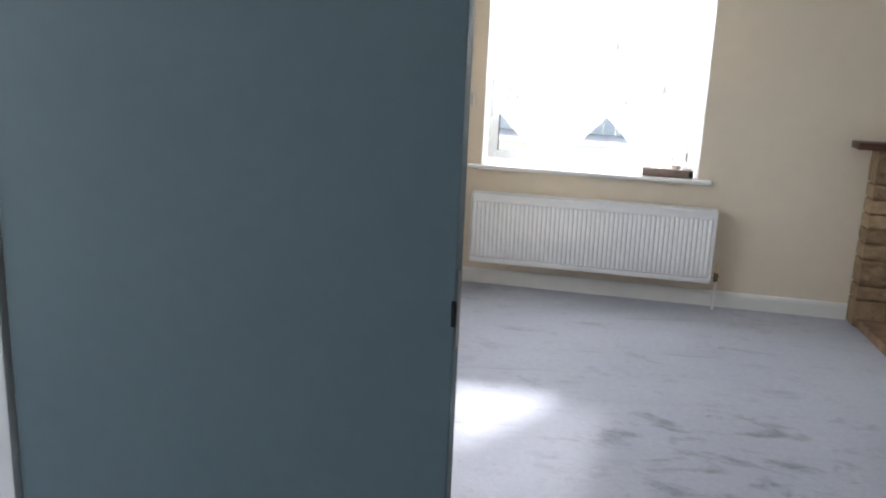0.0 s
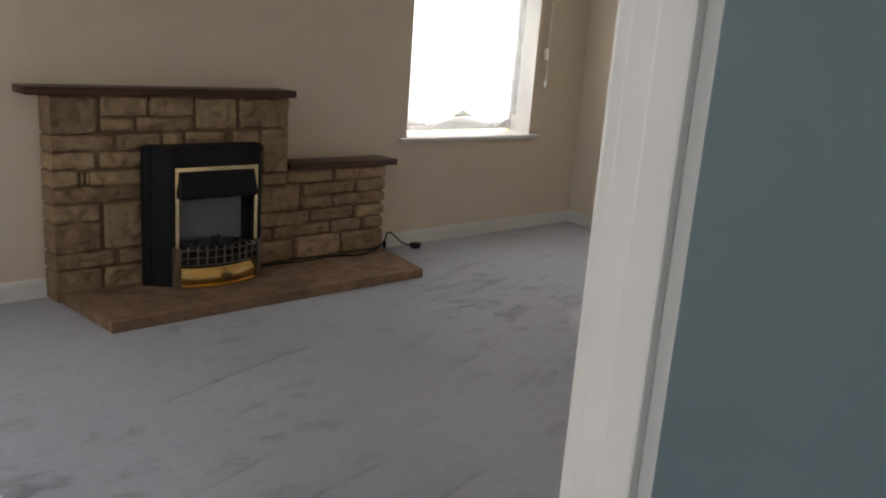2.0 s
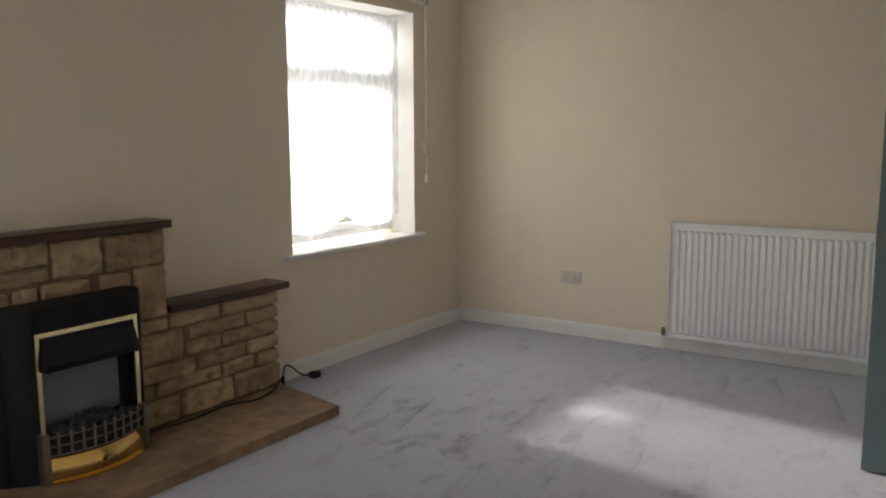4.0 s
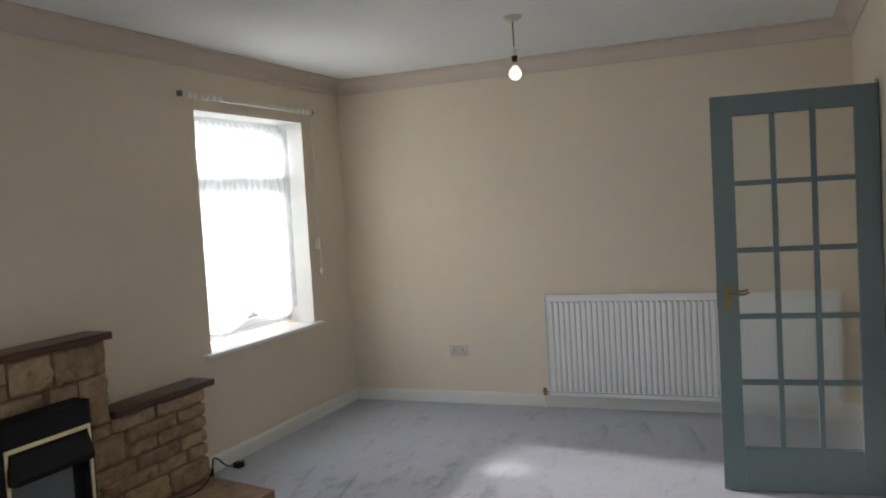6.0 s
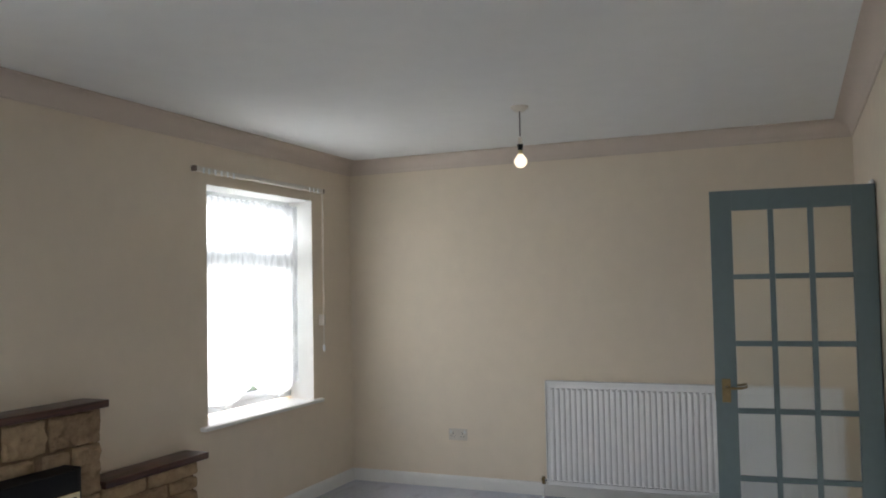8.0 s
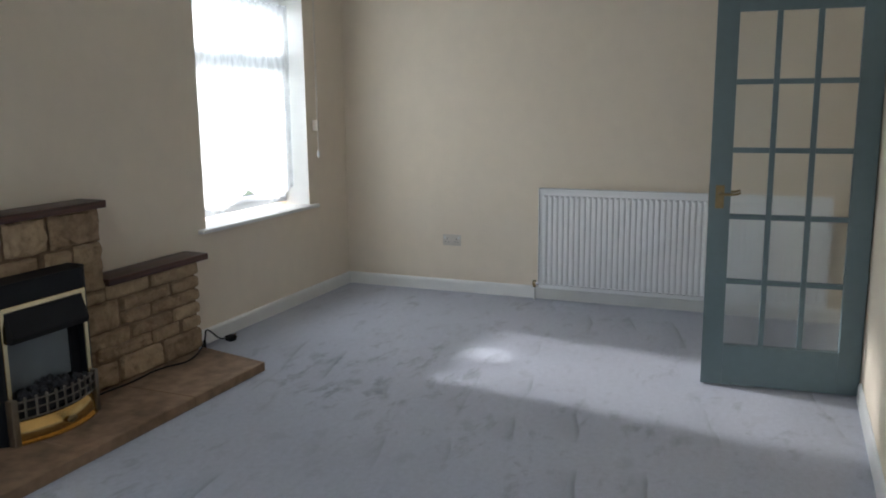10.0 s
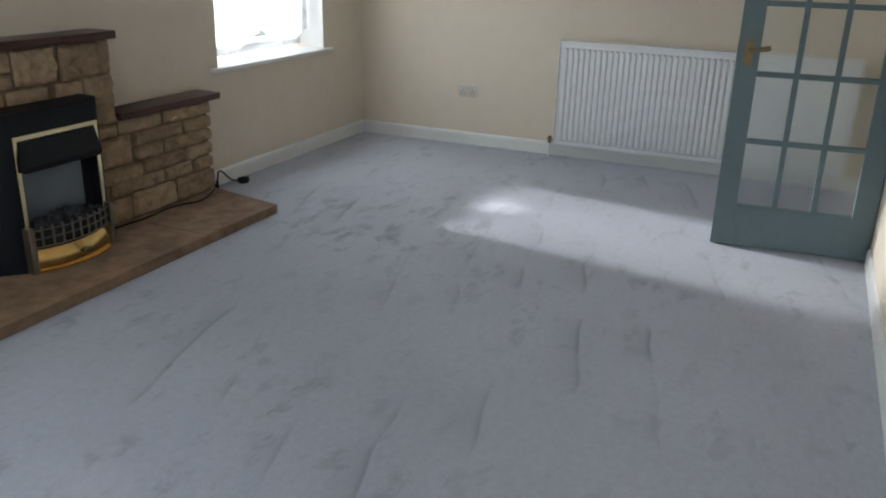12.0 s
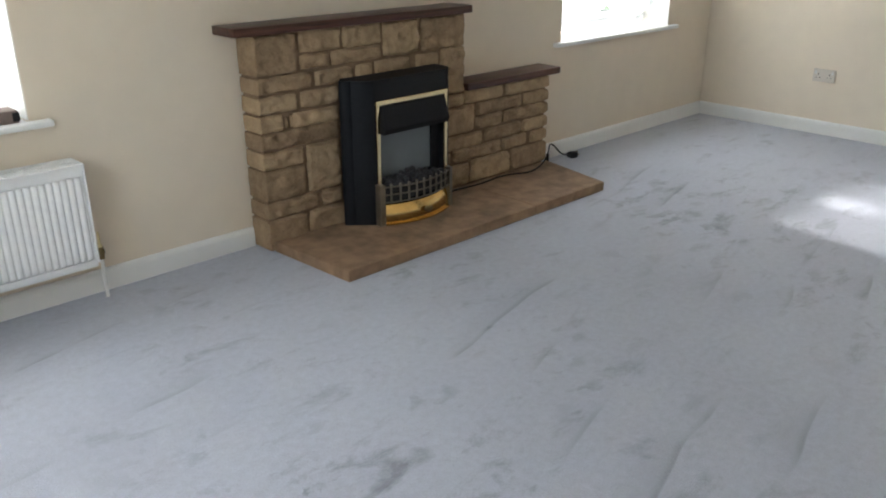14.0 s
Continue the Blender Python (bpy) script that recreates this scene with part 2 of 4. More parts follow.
def sheer_material(name, open_share, motif=0.0):
    """Net curtain: woven holes let the light straight through, the threads scatter it."""
    m = bpy.data.materials.new(name)
    m.use_nodes = True
    n, link = m.node_tree.nodes, m.node_tree.links.new
    n.remove(n["Principled BSDF"])
    clear, glow, face = n.new("ShaderNodeBsdfTransparent"), n.new("ShaderNodeBsdfTranslucent"), n.new("ShaderNodeBsdfDiffuse")
    glow.inputs["Color"].default_value, face.inputs["Color"].default_value = (0.62, 0.62, 0.62, 1), (0.85, 0.85, 0.85, 1)
    geo = n.new("ShaderNodeNewGeometry")
    mp = n.new("ShaderNodeMapping")
    mp.inputs["Scale"].default_value = (14, 1, 3.2)
    link(geo.outputs["Position"], mp.inputs["Vector"])
    lace = n.new("ShaderNodeTexNoise")
    lace.inputs["Scale"].default_value, lace.inputs["Detail"].default_value = 3.0, 5
    link(mp.outputs["Vector"], lace.inputs["Vector"])
    rng = n.new("ShaderNodeMapRange")
    rng.inputs["From Min"].default_value, rng.inputs["From Max"].default_value = 0.35, 0.65
    rng.inputs["To Min"].default_value, rng.inputs["To Max"].default_value = 1 - open_share - 0.14, 1 - open_share + 0.14
    link(lace.outputs["Fac"], rng.inputs["Value"])
    cloth, mix = n.new("ShaderNodeMixShader"), n.new("ShaderNodeMixShader")
    cloth.inputs[0].default_value = 0.45
    link(glow.outputs[0], cloth.inputs[1])
    link(face.outputs[0], cloth.inputs[2])
    cover, weave = rng.outputs["Result"], cloth.outputs[0]
    if motif:
        # worked flowers and sprigs: thick thread that lets little light through
        sprig, place = n.new("ShaderNodeTexNoise"), n.new("ShaderNodeTexNoise")
        sprig.inputs["Scale"].default_value, sprig.inputs["Detail"].default_value = 34, 3
        place.inputs["Scale"].default_value, place.inputs["Detail"].default_value = 5, 1
        thick = n.new("ShaderNodeMapRange")
        for k, v in (("From Min", 1.17), ("From Max", 1.25), ("To Min", 0.0), ("To Max", motif)):
            thick.inputs[k].default_value = v
        both = n.new("ShaderNodeMath")
        both.operation = "ADD"
        for k, x in enumerate((sprig, place)):
            link(geo.outputs["Position"], x.inputs["Vector"])
            link(x.outputs["Fac"], both.inputs[k])
        link(both.outputs[0], thick.inputs["Value"])
        most = n.new("ShaderNodeMath")
        most.operation = "MAXIMUM"
        link(cover, most.inputs[0])
        link(thick.outputs["Result"], most.inputs[1])
        solid_cloth = n.new("ShaderNodeMixShader")
        link(thick.outputs["Result"], solid_cloth.inputs[0])
        link(weave, solid_cloth.inputs[1])
        link(face.outputs[0], solid_cloth.inputs[2])
        cover, weave = most.outputs[0], solid_cloth.outputs[0]
    link(cover, mix.inputs[0])
    link(clear.outputs[0], mix.inputs[1])
    link(weave, mix.inputs[2])
    link(mix.outputs[0], n["Material Output"].inputs["Surface"])
    return m


def glass_material(name, rough=0.0, relief=0.0, clear=False):
    m = bpy.data.materials.new(name)
    m.use_nodes = True
    n, link = m.node_tree.nodes, m.node_tree.links.new
    b = n["Principled BSDF"]
    if clear:
        tr, gl, mix = n.new("ShaderNodeBsdfTransparent"), n.new("ShaderNodeBsdfGlossy"), n.new("ShaderNodeMixShader")
        gl.inputs["Roughness"].default_value = 0.02
        tr.inputs["Color"].default_value = (0.95, 0.97, 0.96, 1)
        mix.inputs[0].default_value = 0.06
        link(tr.outputs[0], mix.inputs[1])
        link(gl.outputs[0], mix.inputs[2])
        link(mix.outputs[0], n["Material Output"].inputs["Surface"])
        return m
    b.inputs["Base Color"].default_value = (0.93, 0.95, 0.94, 1)
    b.inputs["Transmission Weight"].default_value, b.inputs["Roughness"].default_value, b.inputs["IOR"].default_value = 1.0, rough, 1.45
    if relief:
        geo = n.new("ShaderNodeNewGeometry")
        mp = n.new("ShaderNodeMapping")
        mp.inputs["Scale"].default_value = (1, 1, 0.45)
        link(geo.outputs["Position"], mp.inputs["Vector"])
        x = n.new("ShaderNodeTexNoise")
        x.inputs["Scale"].default_value, x.inputs["Detail"].default_value, x.inputs["Distortion"].default_value = 55, 2, 0.8
        link(mp.outputs["Vector"], x.inputs["Vector"])
        bp = n.new("ShaderNodeBump")
        bp.inputs["Strength"].default_value, bp.inputs["Distance"].default_value = relief, 0.003
        link(x.outputs["Fac"], bp.inputs["Height"])
        link(bp.outputs["Normal"], b.inputs["Normal"])
    return m


def glow_material(name, color, strength):
    m = bpy.data.materials.new(name)
    m.use_nodes = True
    b = m.node_tree.nodes["Principled BSDF"]
    b.inputs["Base Color"].default_value = (0.9, 0.9, 0.88, 1)
    b.inputs["Emission Color"].default_value = (*color, 1)
    b.inputs["Emission Strength"].default_value = strength
    return m


CARPET = (0.480, 0.498, 0.566)
M_CARPET = carpet_material()
M_WALL = material("magnolia_emulsion", (0.77, 0.672, 0.54), 0.85, vary=0.035, grain=9, stain=0.7, bump=0.08, bump_scale=160, spec=0.2)
M_HALL = material("hall_emulsion", (0.70, 0.69, 0.66), 0.85, vary=0.03, grain=9, stain=0.7, bump=0.06, spec=0.2)
M_CEIL = material("ceiling_emulsion", (0.84, 0.84, 0.82), 0.9, vary=0.025, grain=7, stain=0.5, bump=0.05, bump_scale=120, spec=0.15)
# the wall's cream, darker and pinker: the coving's shade is in the colour
M_COVE = material("coving_shaded_emulsion", (0.66, 0.57, 0.49), 0.85, vary=0.03, grain=9, stain=0.8, bump=0.04, spec=0.2)
M_GLOSS = material("white_gloss_paint", (0.80, 0.79, 0.76), 0.35, vary=0.03, grain=14, stain=1.5, bump=0.05, bump_scale=60)
M_UPVC = material("white_window_plastic", (0.84, 0.85, 0.85), 0.3, vary=0.02, grain=10, stain=1, bump=0)
M_RAD = material("radiator_enamel", (0.86, 0.86, 0.85), 0.35, vary=0.025, grain=20, stain=2, bump=0.03)
M_TEAL = material("teal_blue_door_paint", (0.128, 0.182, 0.204), 0.5, vary=0.06, grain=25, stain=1.2, bump=0.08, bump_scale=90)
M_TEALDOOR = material("grey_teal_door_paint", (0.152, 0.205, 0.222), 0.45, vary=0.06, grain=25, stain=1.2, bump=0.08, bump_scale=90)
M_STONE = stone_material()
M_MORTAR = material("brown_mortar", (0.245, 0.165, 0.102), 0.95, vary=0.2, grain=120, stain=8, bump=0.6, bump_scale=220, spec=0.15)
M_HEARTH = material("hearth_stone", (0.265, 0.172, 0.104), 0.75, vary=0.42, grain=14, stain=3.5, bump=0.25, bump_scale=80, spec=0.3)
M_WOOD = wood_material("dark_mahogany", (0.036, 0.014, 0.009), (0.105, 0.041, 0.026), 0.34)
M_BLACK = material("black_painted_steel", (0.007, 0.008, 0.010), 0.55, vary=0.2, grain=60, stain=4, bump=0.04, spec=0.25)
M_MATTBLACK = material("matt_black", (0.010, 0.010, 0.011), 0.7, vary=0.2, grain=60, stain=4, bump=0.1, spec=0.3)
M_BRASS = material("polished_brass", (0.78, 0.53, 0.20), 0.18, 1.0, vary=0.08, grain=40, stain=5, bump=0.02)
# brass lightened for the trim, its window reflection mixed into the base colour
M_TRIM = material("brass_with_window_shine", (0.86, 0.72, 0.42), 0.2, 1.0, vary=0.08, grain=40, stain=5, bump=0.02)
M_DOORBRASS = material("door_brass", (0.28, 0.215, 0.115), 0.42, 1.0, vary=0.2, grain=60, stain=9, bump=0.05)
M_OLDBRASS = material("worn_brass", (0.24, 0.175, 0.088), 0.4, 1.0, vary=0.2, grain=60, stain=9, bump=0.05)
M_PALEBRASS = material("pale_brass", (0.72, 0.62, 0.36), 0.35, 0.7, vary=0.1, grain=60, stain=9, bump=0)
M_STEEL = material("dull_steel", (0.32, 0.31, 0.29), 0.35, 1.0, vary=0.1, grain=60, stain=9, bump=0.03)
M_IRON = material("dark_grate_iron", (0.24, 0.215, 0.18), 0.4, 1.0, vary=0.15, grain=60, stain=9, bump=0.03)
M_POST = material("worn_bronze", (0.27, 0.22, 0.16), 0.45, 0.9, vary=0.15, grain=60, stain=9, bump=0.05)
M_COAL = material("moulded_coal", (0.03, 0.03, 0.033), 0.6, vary=0.5, grain=90, stain=12, bump=0.8, bump_scale=120)
M_SCREEN = material("smoked_flame_screen", (0.155, 0.175, 0.18), 0.12, vary=0.1, grain=6, stain=2, bump=0)
M_SOCKET = material("socket_plastic", (0.62, 0.56, 0.48), 0.4, vary=0.05, grain=30, stain=4, bump=0)
M_SOCKETROCKER = material("socket_rocker_plastic", (0.66, 0.65, 0.62), 0.35, vary=0.03, grain=30, stain=4, bump=0)
M_FLEX = material("grey_flex", (0.14, 0.135, 0.13), 0.6, vary=0.1, bump=0)
M_HOLE = material("socket_opening", (0.10, 0.09, 0.08), 0.7, vary=0.05, bump=0)
M_RAIL = material("aged_cream_plastic", (0.72, 0.67, 0.59), 0.45, vary=0.08, grain=30, stain=5, bump=0)
M_BOX = material("weathered_box_wood", (0.21, 0.155, 0.13), 0.7, vary=0.2, grain=50, stain=9, bump=0.2)
M_CHROME = material("chrome", (0.7, 0.7, 0.7), 0.15, 1.0, vary=0.05, bump=0)
M_GLASS = glass_material("window_glass", clear=True)
M_OBSCURE = glass_material("textured_door_glass", 0.10, 0.16)
M_NET = sheer_material("net_curtain_cloth", 0.24)
M_LACE = sheer_material("lace_net_cloth", 0.24, 0.95)
M_BULB = glow_material("lit_bulb_glass", (1.0, 0.80, 0.54), 0.15)
M_LAWN = material("lawn_grass", (0.034, 0.060, 0.008), 0.9, vary=0.3, grain=6, stain=0.4, bump=0.5, bump_scale=40)
M_ROAD = material("pale_dry_road", (0.26, 0.255, 0.25), 0.9, vary=0.1, grain=9, stain=0.5, bump=0.2)
M_RENDER = material("pale_house_render", (0.62, 0.60, 0.56), 0.9, vary=0.06, grain=5, stain=0.4, bump=0.2, bump_scale=30)
M_ROOF = material("slate_roof", (0.38, 0.39, 0.40), 0.7, vary=0.15, grain=4, stain=0.6, bump=0.3, bump_scale=12)
M_FENCE = material("grey_weathered_board", (0.50, 0.505, 0.51), 0.9, vary=0.15, grain=8, stain=1, bump=0.2, bump_scale=40)
M_DARKGLASS = material("dark_house_pane", (0.04, 0.05, 0.06), 0.1, vary=0.05, bump=0)


# ---------- mesh tools ----------
OFFSET = {}


def bm_box(bm, x0, x1, y0, y1, z0, z1, bevel=0.0, segments=2):
    """A box between two corners, its edges rounded by bevel."""
    made = bmesh.ops.create_cube(bm, size=1.0)
    for v in made["verts"]:
        v.co = Vector(((x0 + x1) / 2 + v.co.x * (x1 - x0), (y0 + y1) / 2 + v.co.y * (y1 - y0), (z0 + z1) / 2 + v.co.z * (z1 - z0)))
    if bevel:
        edges = list({e for v in made["verts"] for e in v.link_edges})
        bmesh.ops.bevel(bm, geom=edges, offset=bevel, segments=segments, profile=0.6, affect="EDGES")
    return bm


def box(*a, **k):
    return bm_box(bmesh.new(), *a, **k)


def bm_rod(bm, p, q, r, r2=None, sides=12):
    """A round rod from p to q."""
    p, q = Vector(p), Vector(q)
    d = q - p
    m = Matrix.Translation((p + q) / 2) @ d.to_track_quat("Z", "Y").to_matrix().to_4x4()
    bmesh.ops.create_cone(bm, cap_ends=True, segments=sides, radius1=r, radius2=r if r2 is None else r2, depth=d.length, matrix=m)
    return bm


def rod(*a, **k):
    return bm_rod(bmesh.new(), *a, **k)


def bm_ball(bm, c, r, scale=(1, 1, 1), u=16, v=10):
    bmesh.ops.create_uvsphere(bm, u_segments=u, v_segments=v, radius=r, matrix=Matrix.Translation(c) @ Matrix.Diagonal((*scale, 1)))
    return bm


def bm_prism(bm, outline, z0, z1):
    """An upright prism over an outline of (x, y), anticlockwise."""
    lo, hi = [bm.verts.new((x, y, z0)) for x, y in outline], [bm.verts.new((x, y, z1)) for x, y in outline]
    n = len(outline)
    bm.faces.new(lo[::-1])
    bm.faces.new(hi)
    for i in range(n):
        bm.faces.new((lo[i], lo[(i + 1) % n], hi[(i + 1) % n], hi[i]))
    return bm


def finish(bm, name, mat, smooth=False):
    bmesh.ops.recalc_face_normals(bm, faces=bm.faces)
    me = bpy.data.meshes.new(name)
    bm.to_mesh(me)
    bm.free()
    me.materials.append(mat)
    if smooth:
        me.polygons.foreach_set("use_smooth", [True] * len(me.polygons))
        me.set_sharp_from_angle(angle=radians(40))
    return me


def part(name, bm, mat, parent, label="", smooth=False):
    """Links bm, in the thing's own coordinates, as one mesh under a thing or under a part."""
    c = Vector([(min(v.co[i] for v in bm.verts) + max(v.co[i] for v in bm.verts)) / 2 for i in range(3)])
    bmesh.ops.translate(bm, verts=bm.verts, vec=-c)
    ob = new(name, finish(bm, name, mat, smooth))
    ob.parent = parent
    ob.location = c - OFFSET.get(parent.name, Vector())
    OFFSET[ob.name] = c
    return tagged(ob, label)


def thing(name, m, label, category, group="", kind=""):
    ob = new(name)
    ob.empty_display_size = 0.1
    ob.matrix_basis = m
    return tagged(ob, label, category, group, kind)


def solid(name, bm, mat, label, category="", kind="", smooth=False, group=""):
    """One top-level mesh, its origin at the middle of its base."""
    c = Vector([(min(v.co[i] for v in bm.verts) + max(v.co[i] for v in bm.verts)) / 2 for i in range(3)])
    c.z = min(v.co.z for v in bm.verts)
    bmesh.ops.translate(bm, verts=bm.verts, vec=-c)
    ob = new(name, finish(bm, name, mat, smooth))
    ob.location = c
    return tagged(ob, label, category, group, kind)


def tube(name, points, r, mat, parent=None, label="", category=""):
    """A cable or pipe along points, as a mesh."""
    cu = bpy.data.curves.new(name, "CURVE")
    cu.dimensions, cu.bevel_depth, cu.bevel_resolution, cu.use_fill_caps = "3D", r, 2, True
    s = cu.splines.new("NURBS")
    s.points.add(len(points) - 1)
    for p, c in zip(s.points, points):
        p.co = (*c, 1)
    s.use_endpoint_u, s.order_u, s.resolution_u = True, 3, 6
    tmp = bpy.data.objects.new(name, cu)
    me = bpy.data.meshes.new_from_object(tmp)
    bpy.data.objects.remove(tmp)
    bpy.data.curves.remove(cu)
    bm = bmesh.new()
    bm.from_mesh(me)
    bpy.data.meshes.remove(me)
    if parent:
        return part(name, bm, mat, parent, label, smooth=True)
    return solid(name, bm, mat, label, category, smooth=True)


def wall_mesh(along, u0, u1, t0, t1, z0, z1, holes=()):
    """A wall from u0 to u1 along x or y, between the faces t0 and t1, with openings (u0, u1, z0, z1) right through it."""
    us = sorted({u0, u1, *[h[i] for h in holes for i in (0, 1)]})
    zs = sorted({z0, z1, *[h[i] for h in holes for i in (2, 3)]})
    bm, seen = bmesh.new(), {}

    def vert(u, t, z):
        if (u, t, z) not in seen:
            seen[u, t, z] = bm.verts.new((u, t, z) if along == "x" else (t, u, z))
        return seen[u, t, z]

    def filled(i, j):
        if not (0 <= i < len(us) - 1 and 0 <= j < len(zs) - 1):
            return False
        u, z = (us[i] + us[i + 1]) / 2, (zs[j] + zs[j + 1]) / 2
        return not any(h[0] < u < h[1] and h[2] < z < h[3] for h in holes)

    for i in range(len(us) - 1):
        for j in range(len(zs) - 1):
            if not filled(i, j):
                continue
            a, b, c, d = us[i], us[i + 1], zs[j], zs[j + 1]
            for t in (t0, t1):
                bm.faces.new((vert(a, t, c), vert(b, t, c), vert(b, t, d), vert(a, t, d)))
            for k, (p, q, r, s) in {(i - 1, j): (a, c, a, d), (i + 1, j): (b, c, b, d), (i, j - 1): (a, c, b, c), (i, j + 1): (a, d, b, d)}.items():
                if not filled(*k):
                    bm.faces.new((vert(p, t0, q), vert(r, t0, s), vert(r, t1, s), vert(p, t1, q)))
    return bm


# ---------- the large structure ----------
XW, XE, YS, YN, H = -6.55, 0.0, -3.685, 0.0, 2.55
XHW = -8.2
YH = -3.765            # hall face of the south wall
HALL_S = -5.9
WIN_A = (-6.17, -4.905, 0.735, 2.195)
WIN_B = (-1.785, -0.575, 0.715, 2.195)
ENTRY = (-6.345, -4.763, 0.0, 2.04)
GLAZED = (-1.37, -0.57, 0.0, 2.01)
WEST_WIN = (-2.45, -1.05, 0.85, 2.1)   # behind the camera, the light on the west faces comes from it
# unseen hall opening, added to let in light on the door leaves
HALL_OPENING = (-4.85, -3.95, 0.1, 2.45)

solid("floor", bm_box(box(XW - 0.1, XE + 0.1, HALL_S - 0.1, 0.0, -0.12, 0.0), XHW - 0.1, XW - 0.1, HALL_S - 0.1, YS, -0.12, 0.0), M_CARPET, "grey cut-pile carpet with brushed and trodden marks", "floor", "structure")
solid("ceiling", bm_box(box(XW - 0.1, XE + 0.1, HALL_S - 0.1, 0.3, H, H + 0.12), XHW - 0.1, XW - 0.1, HALL_S - 0.1, YS, H, H + 0.12), M_CEIL, "flat white painted ceiling", "ceiling", "structure")
solid("wall_north", wall_mesh("x", XW - 0.1, XE + 0.1, 0.0, 0.3, -0.4, H, (WIN_A, WIN_B)), M_WALL, "cream painted wall with two window openings", "wall", "structure")
solid("wall_east", wall_mesh("y", YH, 0.0, 0.0, 0.1, 0.0, H), M_WALL, "cream painted end wall", "wall", "structure")
solid("wall_south", wall_mesh("x", XHW, XE, YH, YS, 0.0, H, (ENTRY, GLAZED)), M_WALL, "cream painted wall with two door openings", "wall", "structure")
solid("wall_west", wall_mesh("y", YS, 0.0, XW - 0.1, XW, 0.0, H, (WEST_WIN,)), M_WALL, "cream painted end wall with a window opening", "wall", "structure")
solid("wall_hall_south", wall_mesh("x", XHW - 0.1, XE + 0.1, HALL_S - 0.1, HALL_S, 0.0, H), M_HALL, "plain pale hall wall", "wall", "structure")
solid("wall_hall_east", wall_mesh("y", HALL_S, YH, 0.0, 0.1, 0.0, H), M_HALL, "plain pale hall wall", "wall", "structure")
solid("wall_hall_west", wall_mesh("y", HALL_S, YS, XHW - 0.1, XHW, 0.0, H, (HALL_OPENING,)), M_HALL, "plain pale hall wall", "wall", "structure")


def coving(name, a, b, inward):
    """A concave cove between wall and ceiling from a to b; inward points into the room."""
    a, b, inward = Vector(a), Vector(b), Vector(inward)
    d = (b - a).normalized()
    prof = [(0.0, -0.108), (0.008, -0.108), (0.008, -0.098)]
    for i in range(9):
        w = i / 8 * math.pi / 2
        prof.append((0.010 + 0.088 * (1 - math.cos(w)), -0.096 + 0.086 * math.sin(w)))
    prof += [(0.108, -0.008), (0.108, 0.0), (0.0, 0.0)]
    bm, rows = bmesh.new(), []
    for p, sgn in ((a, 1), (b, -1)):
        rows.append([bm.verts.new(p + inward * u + d * (u * sgn) + Vector((0, 0, w - 0.0005))) for u, w in prof])
    for i in range(len(prof) - 1):
        bm.faces.new((rows[0][i], rows[0][i + 1], rows[1][i + 1], rows[1][i]))
    bm.faces.new(rows[0])
    bm.faces.new(rows[1][::-1])
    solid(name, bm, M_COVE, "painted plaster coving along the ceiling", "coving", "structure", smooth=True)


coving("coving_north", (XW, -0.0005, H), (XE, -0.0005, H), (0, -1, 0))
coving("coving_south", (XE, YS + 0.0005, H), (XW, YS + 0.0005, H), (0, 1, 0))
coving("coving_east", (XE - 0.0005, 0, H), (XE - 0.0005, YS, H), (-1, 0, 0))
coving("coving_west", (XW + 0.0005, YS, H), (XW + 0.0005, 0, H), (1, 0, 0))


def skirting(name, p0, p1, inward):
    """A skirting board with a rounded top edge."""
    a, b, inward = Vector((*p0, 0)), Vector((*p1, 0)), Vector((*inward, 0))
    prof = [(0.0, 0.0), (0.016, 0.0), (0.016, 0.072), (0.013, 0.084), (0.007, 0.092), (0.0, 0.094)]
    bm = bmesh.new()
    rows = [[bm.verts.new(p + inward * u + Vector((0, 0, w))) for u, w in prof] for p in (a, b)]
    n = len(prof)
    for i in range(n):
        bm.faces.new((rows[0][i], rows[0][(i + 1) % n], rows[1][(i + 1) % n], rows[1][i]))
    bm.faces.new(rows[0][::-1])
    bm.faces.new(rows[1])
    solid(name, bm, M_GLOSS, "white gloss skirting board against the wall", "baseboard", "structure")


skirting("baseboard_north_west", (XW, 0), (-4.022, 0), (0, -1))
skirting("baseboard_north_east", (-2.062, 0), (XE, 0), (0, -1))
skirting("baseboard_east", (XE, -0.016), (XE, YS), (-1, 0))
skirting("baseboard_south", (-4.705, YS), (-1.50, YS), (0, 1))
skirting("baseboard_west", (XW, YS), (XW, -0.016), (1, 0))


# ---------- windows ----------
def pane_frame(bm, x0, x1, z0, z1, y0, y1, w, bevel=0.004):
    """Four butted bars round a rectangle."""
    bm_box(bm, x0, x0 + w, y0, y1, z0, z1, bevel)
    bm_box(bm, x1 - w, x1, y0, y1, z0, z1, bevel)
    bm_box(bm, x0 + w, x1 - w, y0, y1, z0, z0 + w, bevel)
    bm_box(bm, x0 + w, x1 - w, y0, y1, z1 - w, z1, bevel)
    return bm


